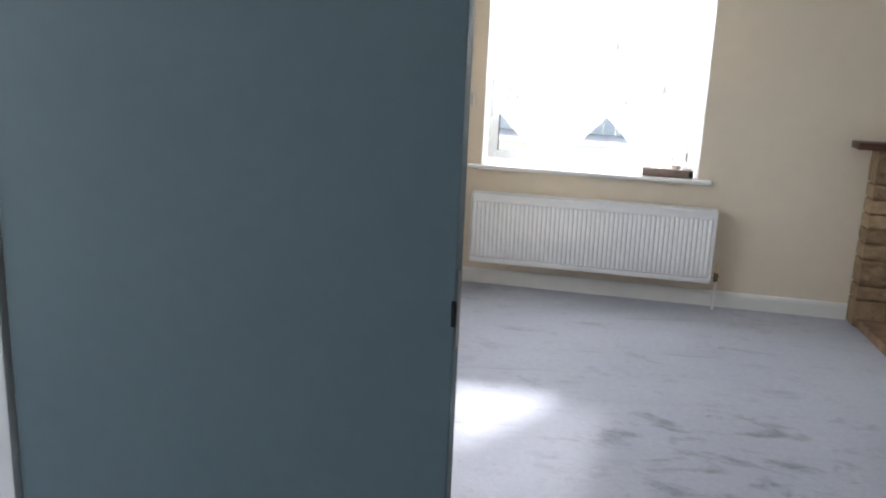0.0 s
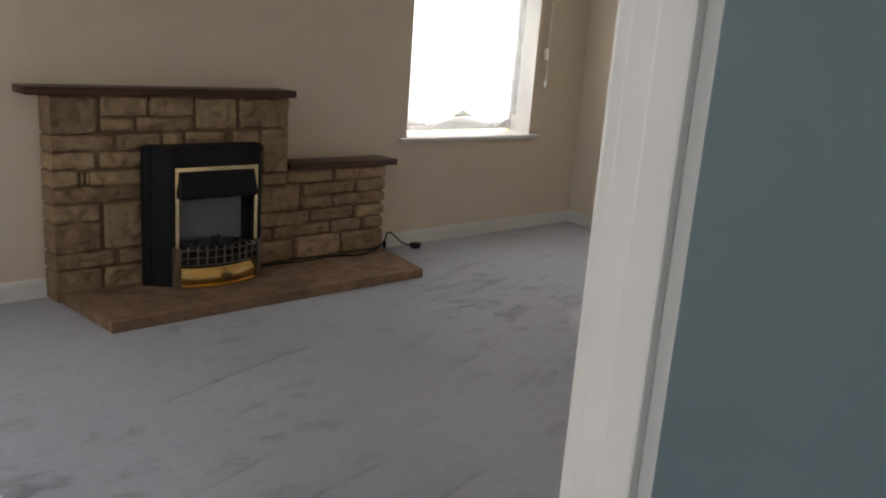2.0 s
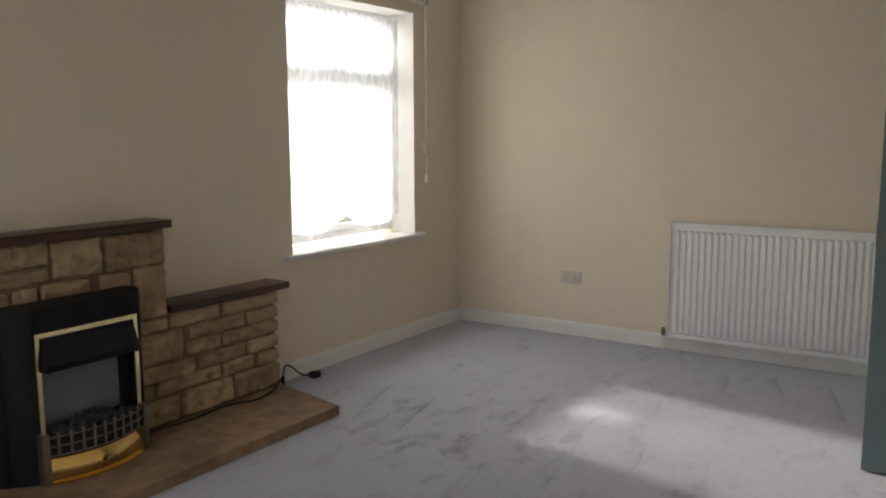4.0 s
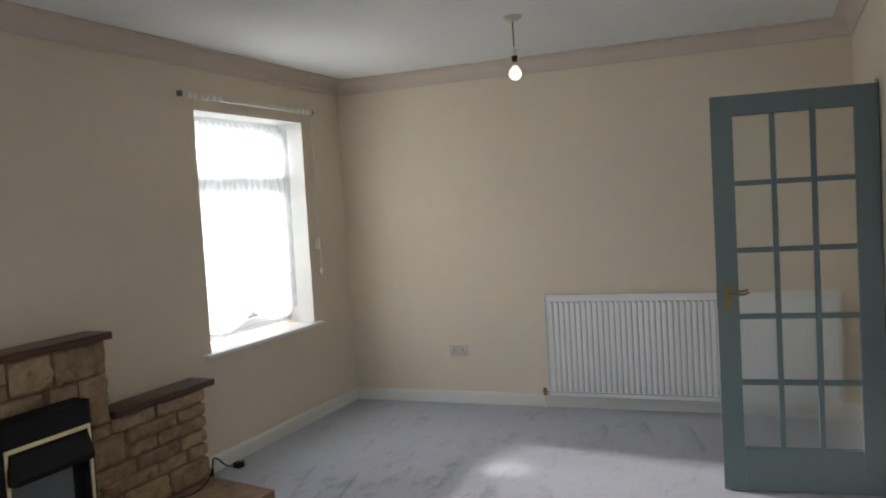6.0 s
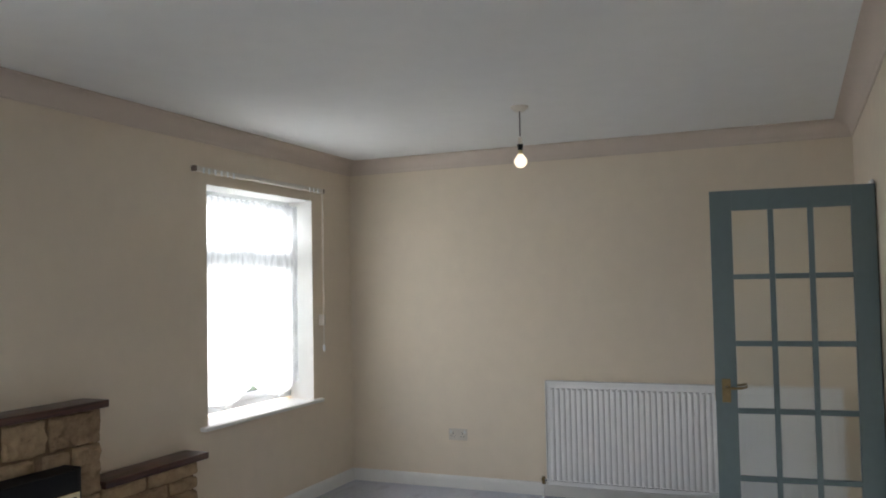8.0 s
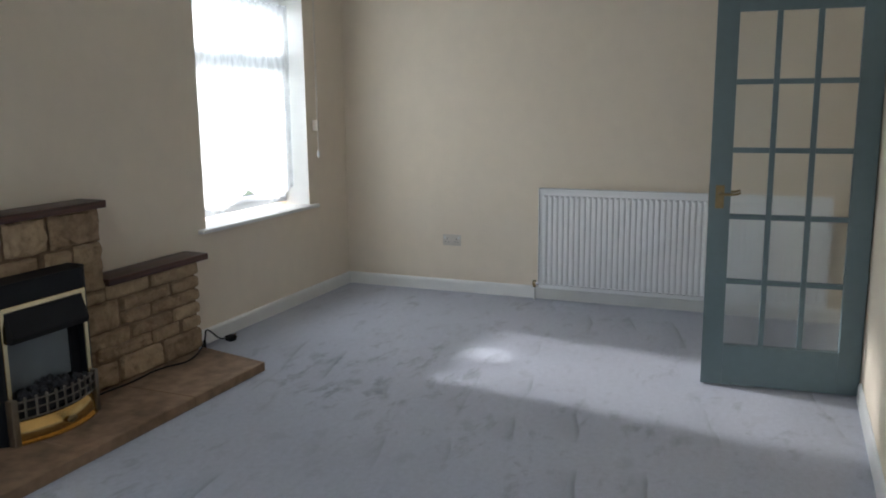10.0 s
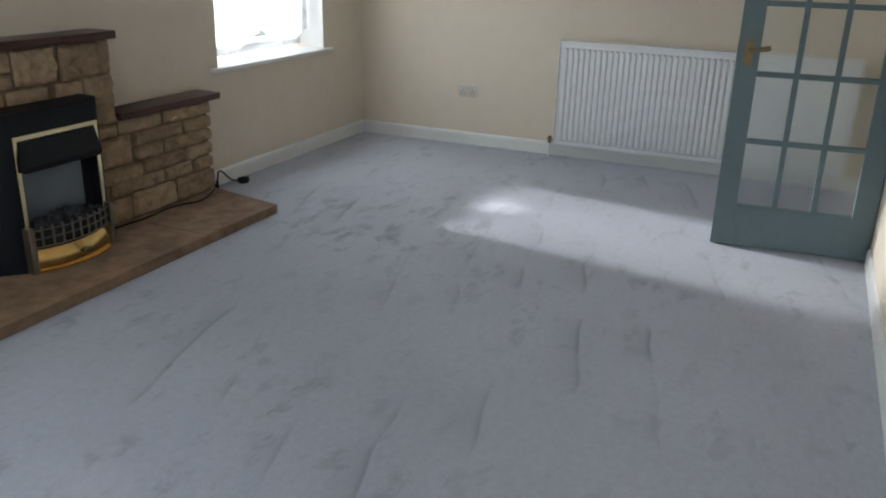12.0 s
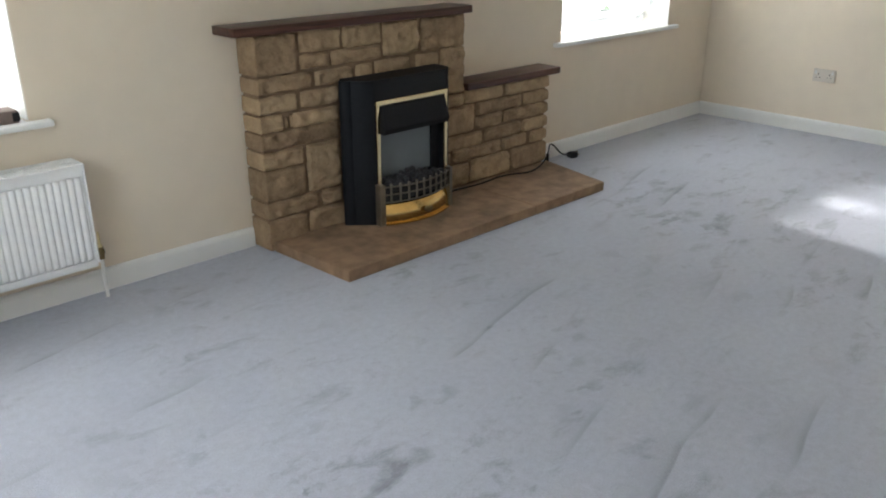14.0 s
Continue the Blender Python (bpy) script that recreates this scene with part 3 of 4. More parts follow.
def build_window(name, span, transom, label):
    x0, x1, z0, z1 = span
    w = thing(name, pose((x0 + x1) / 2, 0.2, z0), label, "window", kind="structure")
    hw, h = (x1 - x0) / 2 - 0.001, z1 - z0 - 0.001
    part("window_frame", pane_frame(bmesh.new(), -hw, hw, 0.022, h, 0.0, 0.065, 0.05), M_UPVC, w, smooth=True)
    lights = [(0.07, transom - 0.02), (transom + 0.02, h - 0.05)] if transom else []
    if transom:
        part("transom", box(-hw + 0.05, hw - 0.05, 0.004, 0.062, transom - 0.02, transom + 0.02, 0.004), M_UPVC, w)
    for a, b in lights:
        s = part("sash", pane_frame(bmesh.new(), -hw + 0.052, hw - 0.052, a, b, -0.012, 0.05, 0.042), M_UPVC, w, smooth=True)
        g = part("pane", box(-hw + 0.09, hw - 0.09, 0.016, 0.028, a + 0.038, b - 0.038), M_GLASS, s)
        g.visible_shadow = False
        part("gasket", pane_frame(bmesh.new(), -hw + 0.0943, hw - 0.0943, a + 0.0423, b - 0.0423, 0.002, 0.0158, 0.007, 0.001), M_GASKET, s, "grey rubber gasket")
    if not transom:
        g = part("pane", box(-hw + 0.045, hw - 0.045, 0.016, 0.028, 0.055, h - 0.045), M_GLASS, w)
        g.visible_shadow = False
        part("glazing_bead", pane_frame(bmesh.new(), -hw + 0.05, hw - 0.05, 0.058, h - 0.05, -0.004, 0.012, 0.010, 0.002), M_UPVC, w)
        part("gasket", pane_frame(bmesh.new(), -hw + 0.0603, hw - 0.0603, 0.0683, h - 0.0603, 0.002, 0.0158, 0.008, 0.001), M_GASKET, w, "grey rubber gasket")
    return w


M_GASKET = material("gasket_rubber", (0.06, 0.06, 0.06), 0.6, vary=0.1, bump=0)
M_REVEAL = material("white_reveal_paint", (0.80, 0.78, 0.74), 0.7, vary=0.03, grain=9, stain=1.0, bump=0.06, spec=0.25)


def reveal(name, span):
    """White painted plaster on the sides and head of a window opening."""
    x0, x1, z0, z1 = span
    bm = bmesh.new()
    bm_box(bm, x0 + 0.0005, x0 + 0.005, 0.001, 0.199, z0 + 0.003, z1 - 0.0005)
    bm_box(bm, x1 - 0.005, x1 - 0.0005, 0.001, 0.199, z0 + 0.003, z1 - 0.0005)
    bm_box(bm, x0 + 0.0055, x1 - 0.0055, 0.001, 0.199, z1 - 0.005, z1 - 0.0005)
    solid(name, bm, M_REVEAL, "white painted plaster sides of the window opening", "window reveal", "structure")


reveal("trim_window_1", WIN_A)
reveal("trim_window_2", WIN_B)
build_window("window_1", WIN_A, 0, "white plastic window behind a net curtain")
WB = build_window("window_2", WIN_B, 1.055, "white plastic window with a top light behind a net curtain")
WC = build_window("window_3", WEST_WIN, 0, "plain white plastic window in the end wall")
WC.matrix_basis = pose(XW - 0.03, (WEST_WIN[0] + WEST_WIN[1]) / 2, WEST_WIN[2], 0, 0, 90)
part("handle", bm_box(bm_box(bmesh.new(), 0.008, 0.034, -0.03, -0.012, 1.075, 1.125, 0.004), -0.056, 0.034, -0.045, -0.03, 1.106, 1.124, 0.005), M_STEEL, WB, "grey window handle")


def sill(name, x0, x1, z):
    bm = box(x0, x1, -0.045, 0.0, z - 0.026, z, 0.009, 3)
    bm_box(bm, x0 + 0.085, x1 - 0.085, -0.001, 0.2, z - 0.02, z)
    solid(name, bm, M_GLOSS, "white gloss window sill board with a rounded nose", "window sill", "structure", smooth=True)


sill("window_sill_1", WIN_A[0] - 0.075, WIN_A[1] + 0.075, WIN_A[2] + 0.002)
sill("window_sill_2", WIN_B[0] - 0.075, WIN_B[1] + 0.075, WIN_B[2] + 0.002)


def net_curtain(name, x0, x1, z_top, z_low, lift, period, phase, y, label, cloth):
    """A gathered sheer whose hem lifts to a pointed arch every period, the first at phase."""
    c = thing(name, pose((x0 + x1) / 2, y, z_low), label, "net curtain")
    bm, nx, nz = bmesh.new(), 190, 26
    grid = []
    for i in range(nx + 1):
        x = x0 + (x1 - x0) * i / nx
        away = abs((x - phase + period / 2) % period - period / 2)
        hem = z_low + lift * max(0.0, 1 - away / 0.30) ** 1.2 + 0.006 * noise.noise((x * 30, 1, 0))
        col = []
        for j in range(nz + 1):
            f = j / nz
            z = hem + (z_top - hem) * f
            fold = 0.008 * math.sin(x * 95 + 2.2 * noise.noise((x * 5, z * 0.8, 3))) + 0.010 * noise.noise((x * 9, z * 1.1, 7))
            col.append(bm.verts.new((x - (x0 + x1) / 2, fold * (0.6 + 0.5 * f), z - z_low)))
        grid.append(col)
    for i in range(nx):
        for j in range(nz):
            bm.faces.new((grid[i][j], grid[i + 1][j], grid[i + 1][j + 1], grid[i][j + 1]))
    part("net", bm, cloth, c, smooth=True)
    part("curtain_wire", rod((x0 - (x0 + x1) / 2 - 0.01, 0, z_top - z_low - 0.004), ((x1 - x0) / 2 + 0.01, 0, z_top - z_low - 0.004), 0.004), M_UPVC, c, "thin white hanging wire")
    return c


net_curtain("net_curtain", WIN_A[0] + 0.02, WIN_A[1] - 0.03, 2.15, 0.775, 0.28, 0.65, -5.45, 0.12, "white lace net curtain with a scalloped hem in the window", M_LACE)
net_curtain("net_curtain", WIN_B[0] + 0.012, WIN_B[1] - 0.03, 2.15, 0.762, 0.12, 0.61, -1.165, 0.12, "white lace net curtain hanging almost to the sill", M_NET)


# ---------- radiators ----------
def radiator(name, m, length, low, high, depth, pitch, label):
    """A fluted steel panel, local x along its length, y out of the wall, z up from the floor."""
    r = thing(name, m, label, "radiator")
    bm = bmesh.new()
    y1 = depth
    prof = []
    n = int((length - 0.03) / pitch)
    start = (length - n * pitch) / 2
    groove = min(0.0125, pitch * 0.36)
    for i in range(n):
        x = start + i * pitch
        prof += [(x + pitch * k / 10, y1 - groove * (0.5 + 0.5 * math.cos(k / 10 * 2 * math.pi)) ** 1.9) for k in range(10)]
    prof.append((start + n * pitch, y1 - groove))
    za, zb = low + 0.035, high - 0.05
    rows = []
    for z, k in ((za, 0.0), (za + 0.012, 1.0), (zb - 0.012, 1.0), (zb, 0.0)):
        rows.append([bm.verts.new((x, (y1 - groove) + (y - (y1 - groove)) * k, z)) for x, y in prof])
    for a, b in zip(rows, rows[1:]):
        for i in range(len(prof) - 1):
            bm.faces.new((a[i], a[i + 1], b[i + 1], b[i]))
    part("front_panel", bm, M_RAD, r, smooth=True)
    part("inner_plate", box(0.004, length - 0.004, y1 - 0.026, y1 - 0.0158, low, high - 0.006, 0.003), M_RAD, r)
    part("bottom_rim", box(0.004, length - 0.004, y1 - 0.0154, y1 - groove + 0.0015, low + 0.001, za - 0.003, 0.004), M_RAD, r, smooth=True)
    part("top_rim", box(0.004, length - 0.004, y1 - 0.0154, y1 - groove + 0.0015, zb + 0.003, high - 0.008, 0.004), M_RAD, r, smooth=True)
    part("back_panel", box(0.004, length - 0.004, 0.03, 0.042, low, high - 0.01, 0.003), M_RAD, r)
    for x in (0.0, length - 0.006):
        part("side_cover", box(x, x + 0.006, 0.028, y1 + 0.001, low + 0.02, high, 0.002), M_RAD, r)
    g = bmesh.new()
    bm_box(g, 0.006, length - 0.006, 0.03, 0.04, high - 0.006, high, 0.001)
    bm_box(g, 0.006, length - 0.006, y1 - 0.012, y1 + 0.001, high - 0.008, high, 0.002)
    k = int(length / 0.0125)
    for i in range(k):
        x = 0.012 + (length - 0.024) * i / k
        bm_box(g, x, x + 0.0045, 0.04, y1 - 0.012, high - 0.006, high - 0.001)
    y = 0.04 + (y1 - 0.052) * 0.5
    bm_box(g, 0.012, length - 0.012, y - 0.004, y + 0.004, high - 0.0058, high - 0.0004)
    part("top_grille", g, M_RAD, r)
    part("wall_bracket", box(length * 0.15, length * 0.15 + 0.03, 0.0, 0.03, low + 0.06, high - 0.06), M_RAD, r)
    part("wall_bracket", box(length * 0.85, length * 0.85 + 0.03, 0.0, 0.03, low + 0.06, high - 0.06), M_RAD, r)
    return r


RA = radiator("radiator", pose(-4.79, -0.001, 0, 0, 0, 180), 1.40, 0.165, 0.582, 0.15, 0.0258, "white fluted steel radiator on the wall under the window")
RB = radiator("radiator", pose(-0.001, -3.57, 0, 0, 0, 90), 1.94, 0.095, 0.838, 0.09, 0.040, "white fluted steel radiator low on the wall behind the glazed door")


def valve(r, x, y, z, head, cap_mat):
    v = part("valve", bm_ball(bm_rod(bmesh.new(), (x, y, z - 0.028), (x, y, z + 0.022), 0.013), (x, y, z), 0.017), M_OLDBRASS, r, "tarnished brass valve", smooth=True)
    part("tail", rod((x, y, z), (x + (0.04 if x < 0 else -0.04), y, z), 0.010), M_CHROME, v)
    part("pipe", rod((x, y, 0.0), (x, y, z - 0.02), 0.0078), M_GLOSS, v, "white painted pipe down to the floor")
    if head:
        part("cap", bm_rod(rod((x, y, z + 0.02), (x, y, z + 0.035), 0.011, 0.009), (x, y, z + 0.035), (x, y, z + 0.085), 0.0065, 0.005), cap_mat, v, "pale worn brass spindle")
    return v


valve(RA, -0.035, 0.075, 0.195, True, M_PALEBRASS)
valve(RB, 1.975, 0.055, 0.125, False, M_GLOSS)

# ---------- stone fireplace ----------
FP = thing("fireplace", pose(-3.04, 0.0, 0.0), "buff stone fireplace surround with a lower side wing, brown mortar joints", "fireplace")
FX0, FX1, FXR, FY = -4.02, -2.77, -2.065, -0.14
# backing of mortar, a little behind the stone faces
mb = bmesh.new()
bm_box(mb, FX0 + 0.012 + 3.04, FX1 - 0.006 + 3.04, FY + 0.011, -0.002, 0.0, 0.972)
bm_box(mb, FX1 - 0.006 + 3.04, FXR - 0.010 + 3.04, FY + 0.011, -0.002, 0.0, 0.572)
part("mortar_backing", mb, M_MORTAR, FP, "brown mortar between the stones")
# courses: low and high edge, then the stones' ends along the wall
TOP = [(0.802, 0.968, (-4.02, -3.813)), (0.878, 0.968, (-3.786, -3.571, -3.548, -3.333)), (0.808, 0.866, (-3.786, -3.635, -3.613, -3.332)),
       (0.814, 0.968, (-3.309, -3.095)), (0.812, 0.968, (-3.066, -2.77))]
UPPER = [(0.722, 0.786, (-4.02, -3.738)), (0.726, 0.784, (-3.712, -3.508)), (0.728, 0.788, (-3.478, -3.388)), (0.726, 0.792, (-3.36, -3.15)), (0.728, 0.792, (-3.098, -2.955)), (0.568, 0.802, (-2.93, -2.77))]
LEFT = [(0.638, 0.704, (-4.02, -3.825, -3.795, -3.60)), (0.556, 0.623, (-4.02, -3.905)), (0.554, 0.615, (-3.843, -3.60)), (0.478, 0.544, (-4.02, -3.60)),
        (0.388, 0.460, (-4.02, -3.811)), (0.244, 0.374, (-4.02, -3.806)), (0.244, 0.458, (-3.780, -3.60)),
        (0.160, 0.226, (-4.02, -3.740, -3.708, -3.60)), (0.004, 0.142, (-4.02, -3.81, -3.785, -3.58))]
RIGHT = [(0.500, 0.556, (-3.00, -2.768)), (0.350, 0.486, (-3.00, -2.688)), (0.262, 0.330, (-3.00, -2.620)), (0.186, 0.242, (-3.00, -2.862)), (0.054, 0.166, (-3.00, -2.722))]
WING = [(0.500, 0.570, (-2.752, -2.466, -2.430, -2.065)), (0.424, 0.486, (-2.663, -2.300, -2.268, -2.065)), (0.350, 0.410, (-2.665, -2.460, -2.436, -2.065)),
        (0.266, 0.328, (-2.590, -2.297, -2.273, -2.065)), (0.190, 0.252, (-2.838, -2.466, -2.445, -2.238, -2.195, -2.065)),
        (0.054, 0.172, (-2.698, -2.392, -2.366, -2.065))]


def stone(x0, x1, z0, z1, seed):
    """A hand-dressed block with a slightly bulging, uneven face."""
    bm = bmesh.new()
    nx, nz = max(4, int((x1 - x0) / 0.012)), max(6, int((z1 - z0) / 0.010))
    grid = []
    for i in range(nx + 1):
        col = []
        for j in range(nz + 1):
            u, w = i / nx, j / nz
            edge = min(u, 1 - u) * (x1 - x0), min(w, 1 - w) * (z1 - z0)
            quoin = (x0 < FX0 + 0.01 and u < 0.5) or (x1 > FXR - 0.01 and u > 0.5)
            e = min(min(edge[1] if quoin else edge[0], edge[1]) / 0.012, 1.0)
            x, z = x0 + (x1 - x0) * u, z0 + (z1 - z0) * w
            wob = noise.noise((x * 16, z * 16, seed * 3.1))
            chip = max(0.0, noise.noise((x * 26 + z * 9, z * 34, seed * 2.3)) - 0.12) * 0.022
            rough = 0.35 if quoin and edge[0] < 0.02 else 1.0
            y = FY + 0.005 - 0.014 * e ** 0.6 + rough * e * (chip - 0.014 * wob - 0.007 * noise.noise((x * 44, z * 44, seed * 1.9)))
            near = max(0.0, 1 - edge[0] / 0.03) * max(0.0, 1 - edge[1] / 0.03) * 0.003
            jx = 0.006 * noise.noise((z * 20, seed * 1.7, x * 3)) + (near if u < 0.5 else -near)
            jz = 0.006 * noise.noise((x * 20, seed * 1.3, z * 3 + 5)) + (near if w < 0.5 else -near)
            if x < FX0 + 0.03 or x > FXR - 0.03:
                jx *= 0.4
            col.append(bm.verts.new((x + jx + 3.04, y, z + jz)))
        grid.append(col)
    for i in range(nx):
        for j in range(nz):
            bm.faces.new((grid[i][j], grid[i + 1][j], grid[i + 1][j + 1], grid[i][j + 1]))
    rim = [grid[i][0] for i in range(nx + 1)] + [grid[nx][j] for j in range(1, nz + 1)] + [grid[i][nz] for i in range(nx - 1, -1, -1)] + [grid[0][j] for j in range(nz - 1, 0, -1)]
    back = [bm.verts.new((v.co.x, -0.003, v.co.z)) for v in rim]
    for i in range(len(rim)):
        k = (i + 1) % len(rim)
        bm.faces.new((rim[i], rim[k], back[k], back[i]))
    bm.faces.new(back)
    return bm


seed = 0
for z0, z1, ends in TOP + UPPER + LEFT + RIGHT + WING:
    for x0, x1 in zip(ends[::2], ends[1::2]):
        seed += 1
        part("stone", stone(x0 - (0.004 if x0 > FX0 else 0), x1 + (0.004 if x1 < FXR else 0), max(0.002, z0 - 0.004), z1 + 0.004, seed), M_STONE, FP, smooth=True)
for x0 in (-3.893, -3.866):
    part("stone", stone(x0, x0 + 0.016, 0.558, 0.614, 90), M_STONE, FP, smooth=True)


def shelf(name, x0, x1, z0, z1, y1, label):
    solid(name, box(x0, x1, y1, -0.002, z0, z1, 0.004), M_WOOD, label, "mantel shelf", smooth=True)


shelf("mantel_shelf", -4.128, -2.742, 0.975, 1.012, -0.172, "dark mahogany mantel shelf on the stone fireplace")
shelf("mantel_shelf", -2.768, -1.995, 0.575, 0.612, -0.175, "shorter dark mahogany shelf on the fireplace wing")

hearth = thing("hearth", pose(-3.06, -0.4, 0.0), "long brown stone hearth slab on the carpet before the fireplace", "hearth")
for outline in (((-0.905, -0.25), (-0.37, -0.25), (-0.37, 0.255), (-0.935, 0.255)), ((-0.368, -0.25), (0.31, -0.25), (0.31, 0.255), (-0.368, 0.255)), ((0.312, -0.25), (0.90, -0.25), (1.01, 0.255), (0.312, 0.255))):
    hb = bm_prism(bmesh.new(), outline, 0.0, 0.05)
    bmesh.ops.bevel(hb, geom=[e for e in hb.edges if e.verts[0].co.z > 0.04 and e.verts[1].co.z > 0.04], offset=0.0025, segments=2, affect="EDGES")
    part("slab", hb, M_HEARTH, hearth)

# ---------- electric fire ----------
EF = thing("electric_fire", pose(-3.32, -0.15, 0.05), "black electric fire with brass trim and mock coals", "fireplace")
# local x: -0.33..0.325 across, y: 0 at the stone, minus towards the room, z from the hearth
OX0, OX1, OZ = -0.185, 0.262, 0.592      # opening
cheek_l = [(-0.27, 0.0), (-0.27, -0.036), (-0.306, -0.036), (-0.308, -0.048), (-0.300, -0.064), (-0.283, -0.078), (-0.272, -0.080), (-0.264, -0.094), (-0.205, -0.148), (-0.19, -0.150), (OX0, -0.150), (OX0, 0.0)]
cheek_r = [(OX1, 0.0), (OX1, -0.150), (0.268, -0.150), (0.282, -0.146), (0.312, -0.118), (0.325, -0.098), (0.325, 0.0)]
part("side_cheek", bm_prism(bmesh.new(), cheek_l[::-1], 0.0, 0.692), M_BLACK, EF, "black moulded side panel", smooth=True)
part("side_cheek", bm_prism(bmesh.new(), cheek_r, 0.0, 0.692), M_BLACK, EF, "black moulded side panel", smooth=True)
part("top_panel", box(OX0, OX1, -0.150, 0.0, OZ, 0.692, 0.003), M_BLACK, EF)
part("back_plate", box(OX0, OX1, -0.03, -0.002, 0.0, OZ), M_MATTBLACK, EF)
part("flame_screen", box(OX0 + 0.012, OX1 - 0.055, -0.092, -0.082, 0.20, OZ - 0.10), M_SCREEN, EF, "smoked grey flame screen")
part("inner_side", box(OX1 - 0.052, OX1 - 0.002, -0.10, -0.031, 0.18, OZ - 0.02), M_MATTBLACK, EF)
tr = bmesh.new()
bm_box(tr, OX0 - 0.004, OX0 + 0.016, -0.160, -0.1495, 0.16, OZ + 0.004, 0.003)
bm_box(tr, OX1 - 0.016, OX1 + 0.004, -0.160, -0.1495, 0.16, OZ + 0.004, 0.003)
bm_box(tr, OX0 - 0.004, OX1 + 0.004, -0.161, -0.1495, OZ - 0.016, OZ + 0.006, 0.003)
part("brass_trim", tr, M_TRIM, EF, "polished brass edge trim")
hood = bmesh.new()
pts = [(-0.12, OZ - 0.018), (-0.165, OZ - 0.022), (-0.195, OZ - 0.125), (-0.185, OZ - 0.150), (-0.13, OZ - 0.150)]
ra = [hood.verts.new((OX0 + 0.022 - (0.006 if k in (2, 3) else 0), y, z)) for k, (y, z) in enumerate(pts)]
rb = [hood.verts.new((OX1 - 0.022 + (0.006 if k in (2, 3) else 0), y, z)) for k, (y, z) in enumerate(pts)]
hood.faces.new(ra)
hood.faces.new(rb[::-1])
for i in range(len(pts)):
    k = (i + 1) % len(pts)
    hood.faces.new((ra[i], rb[i], rb[k], ra[k]))
part("hood", hood, M_MATTBLACK, EF, "black sloping canopy")
bed = bmesh.new()
rnd = random.Random(4)
for i in range(62):
    x, y = rnd.uniform(OX0 + 0.03, OX1 - 0.03), rnd.uniform(-0.185, -0.105)
    z = 0.176 + 0.018 * (1 - abs(x - 0.04) / 0.24) + rnd.uniform(-0.015, 0.012) + (y + 0.185) * 0.15
    r = rnd.uniform(0.016, 0.026)
    made = bmesh.ops.create_icosphere(bed, subdivisions=1, radius=r, matrix=Matrix.Translation((x, y, z)) @ Euler((rnd.uniform(0, 3), rnd.uniform(0, 3), 0)).to_matrix().to_4x4() @ Matrix.Diagonal((1.2, 0.9, 0.75, 1)))
    for v in made["verts"]:
        v.co += Vector((rnd.uniform(-1, 1), rnd.uniform(-1, 1), rnd.uniform(-1, 1))) * 0.004
bm_box(bed, OX0 + 0.01, OX1 - 0.01, -0.17, -0.03, 0.10, 0.165)
tagged(part("coal_bed", bed, M_COAL, EF, "heap of moulded black coals"), kind="stuff")


def bow(x, depth=0.062):
    """How far the front bows out at x."""
    u = (x - (OX0 + OX1) / 2) / ((OX1 - OX0) / 2 + 0.01)
    return -0.168 - depth * (1 - u * u)


grate = part("grate", box(OX0 - 0.020, OX0 + 0.012, -0.192, -0.150, 0.0, 0.205, 0.006), M_POST, EF, "dull metal basket grate")
part("post", box(OX1 - 0.008, OX1 + 0.014, -0.188, -0.150, 0.0, 0.205, 0.006), M_IRON, grate)
N = 14
for z in (0.188, 0.15, 0.112):
    bar = bmesh.new()
    for i in range(N):
        xa, xb = OX0 + (OX1 - OX0) * i / N, OX0 + (OX1 - OX0) * (i + 1) / N
        bm_rod(bar, (xa, bow(xa), z), (xb, bow(xb), z), 0.0042, sides=8)
    part("rail", bar, M_IRON, grate, smooth=True)
for i in range(1, 10):
    x = OX0 + (OX1 - OX0) * i / 10
    part("bar", bm_ball(rod((x, bow(x), 0.110), (x, bow(x), 0.196), 0.0055, sides=8), (x, bow(x), 0.199), 0.0075, u=8, v=6), M_IRON, grate, smooth=True)
ash = bmesh.new()
rows = []
for z, lean in ((0.004, 0.004), (0.012, 0.008), (0.060, 0.002), (0.086, -0.008), (0.096, -0.014)):
    rows.append([ash.verts.new((OX0 + 0.012 + (OX1 - OX0 - 0.024) * i / 20, bow(OX0 + (OX1 - OX0) * i / 20) - lean, z)) for i in range(21)])
back = [ash.verts.new((OX0 + 0.012 + (OX1 - OX0 - 0.024) * i / 20, bow(OX0 + (OX1 - OX0) * i / 20) + 0.03, 0.096)) for i in range(21)]
back2 = [ash.verts.new((OX0 + 0.012 + (OX1 - OX0 - 0.024) * i / 20, bow(OX0 + (OX1 - OX0) * i / 20) + 0.03, 0.004)) for i in range(21)]
loops = rows + [back, back2]
for a, b in zip(loops, loops[1:] + loops[:1]):
    for i in range(20):
        ash.faces.new((a[i], a[i + 1], b[i + 1], b[i]))
for i in (0, 20):
    ash.faces.new([r[i] for r in loops])
ash_cover = part("ash_cover", ash, M_BRASS, EF, "bowed polished brass ash cover", smooth=True)
xm = (OX0 + OX1) / 2 + 0.01
part("knob", bm_ball(rod((xm, bow(xm), 0.052), (xm, bow(xm) - 0.018, 0.052), 0.008), (xm, bow(xm) - 0.018, 0.05), 0.018, (1.5, 0.6, 0.8)), M_OLDBRASS, ash_cover, smooth=True)
curve = [(OX0 + 0.012 + (OX1 - OX0 - 0.024) * i / 16, bow(OX0 + (OX1 - OX0) * i / 16) - 0.020) for i in range(17)]
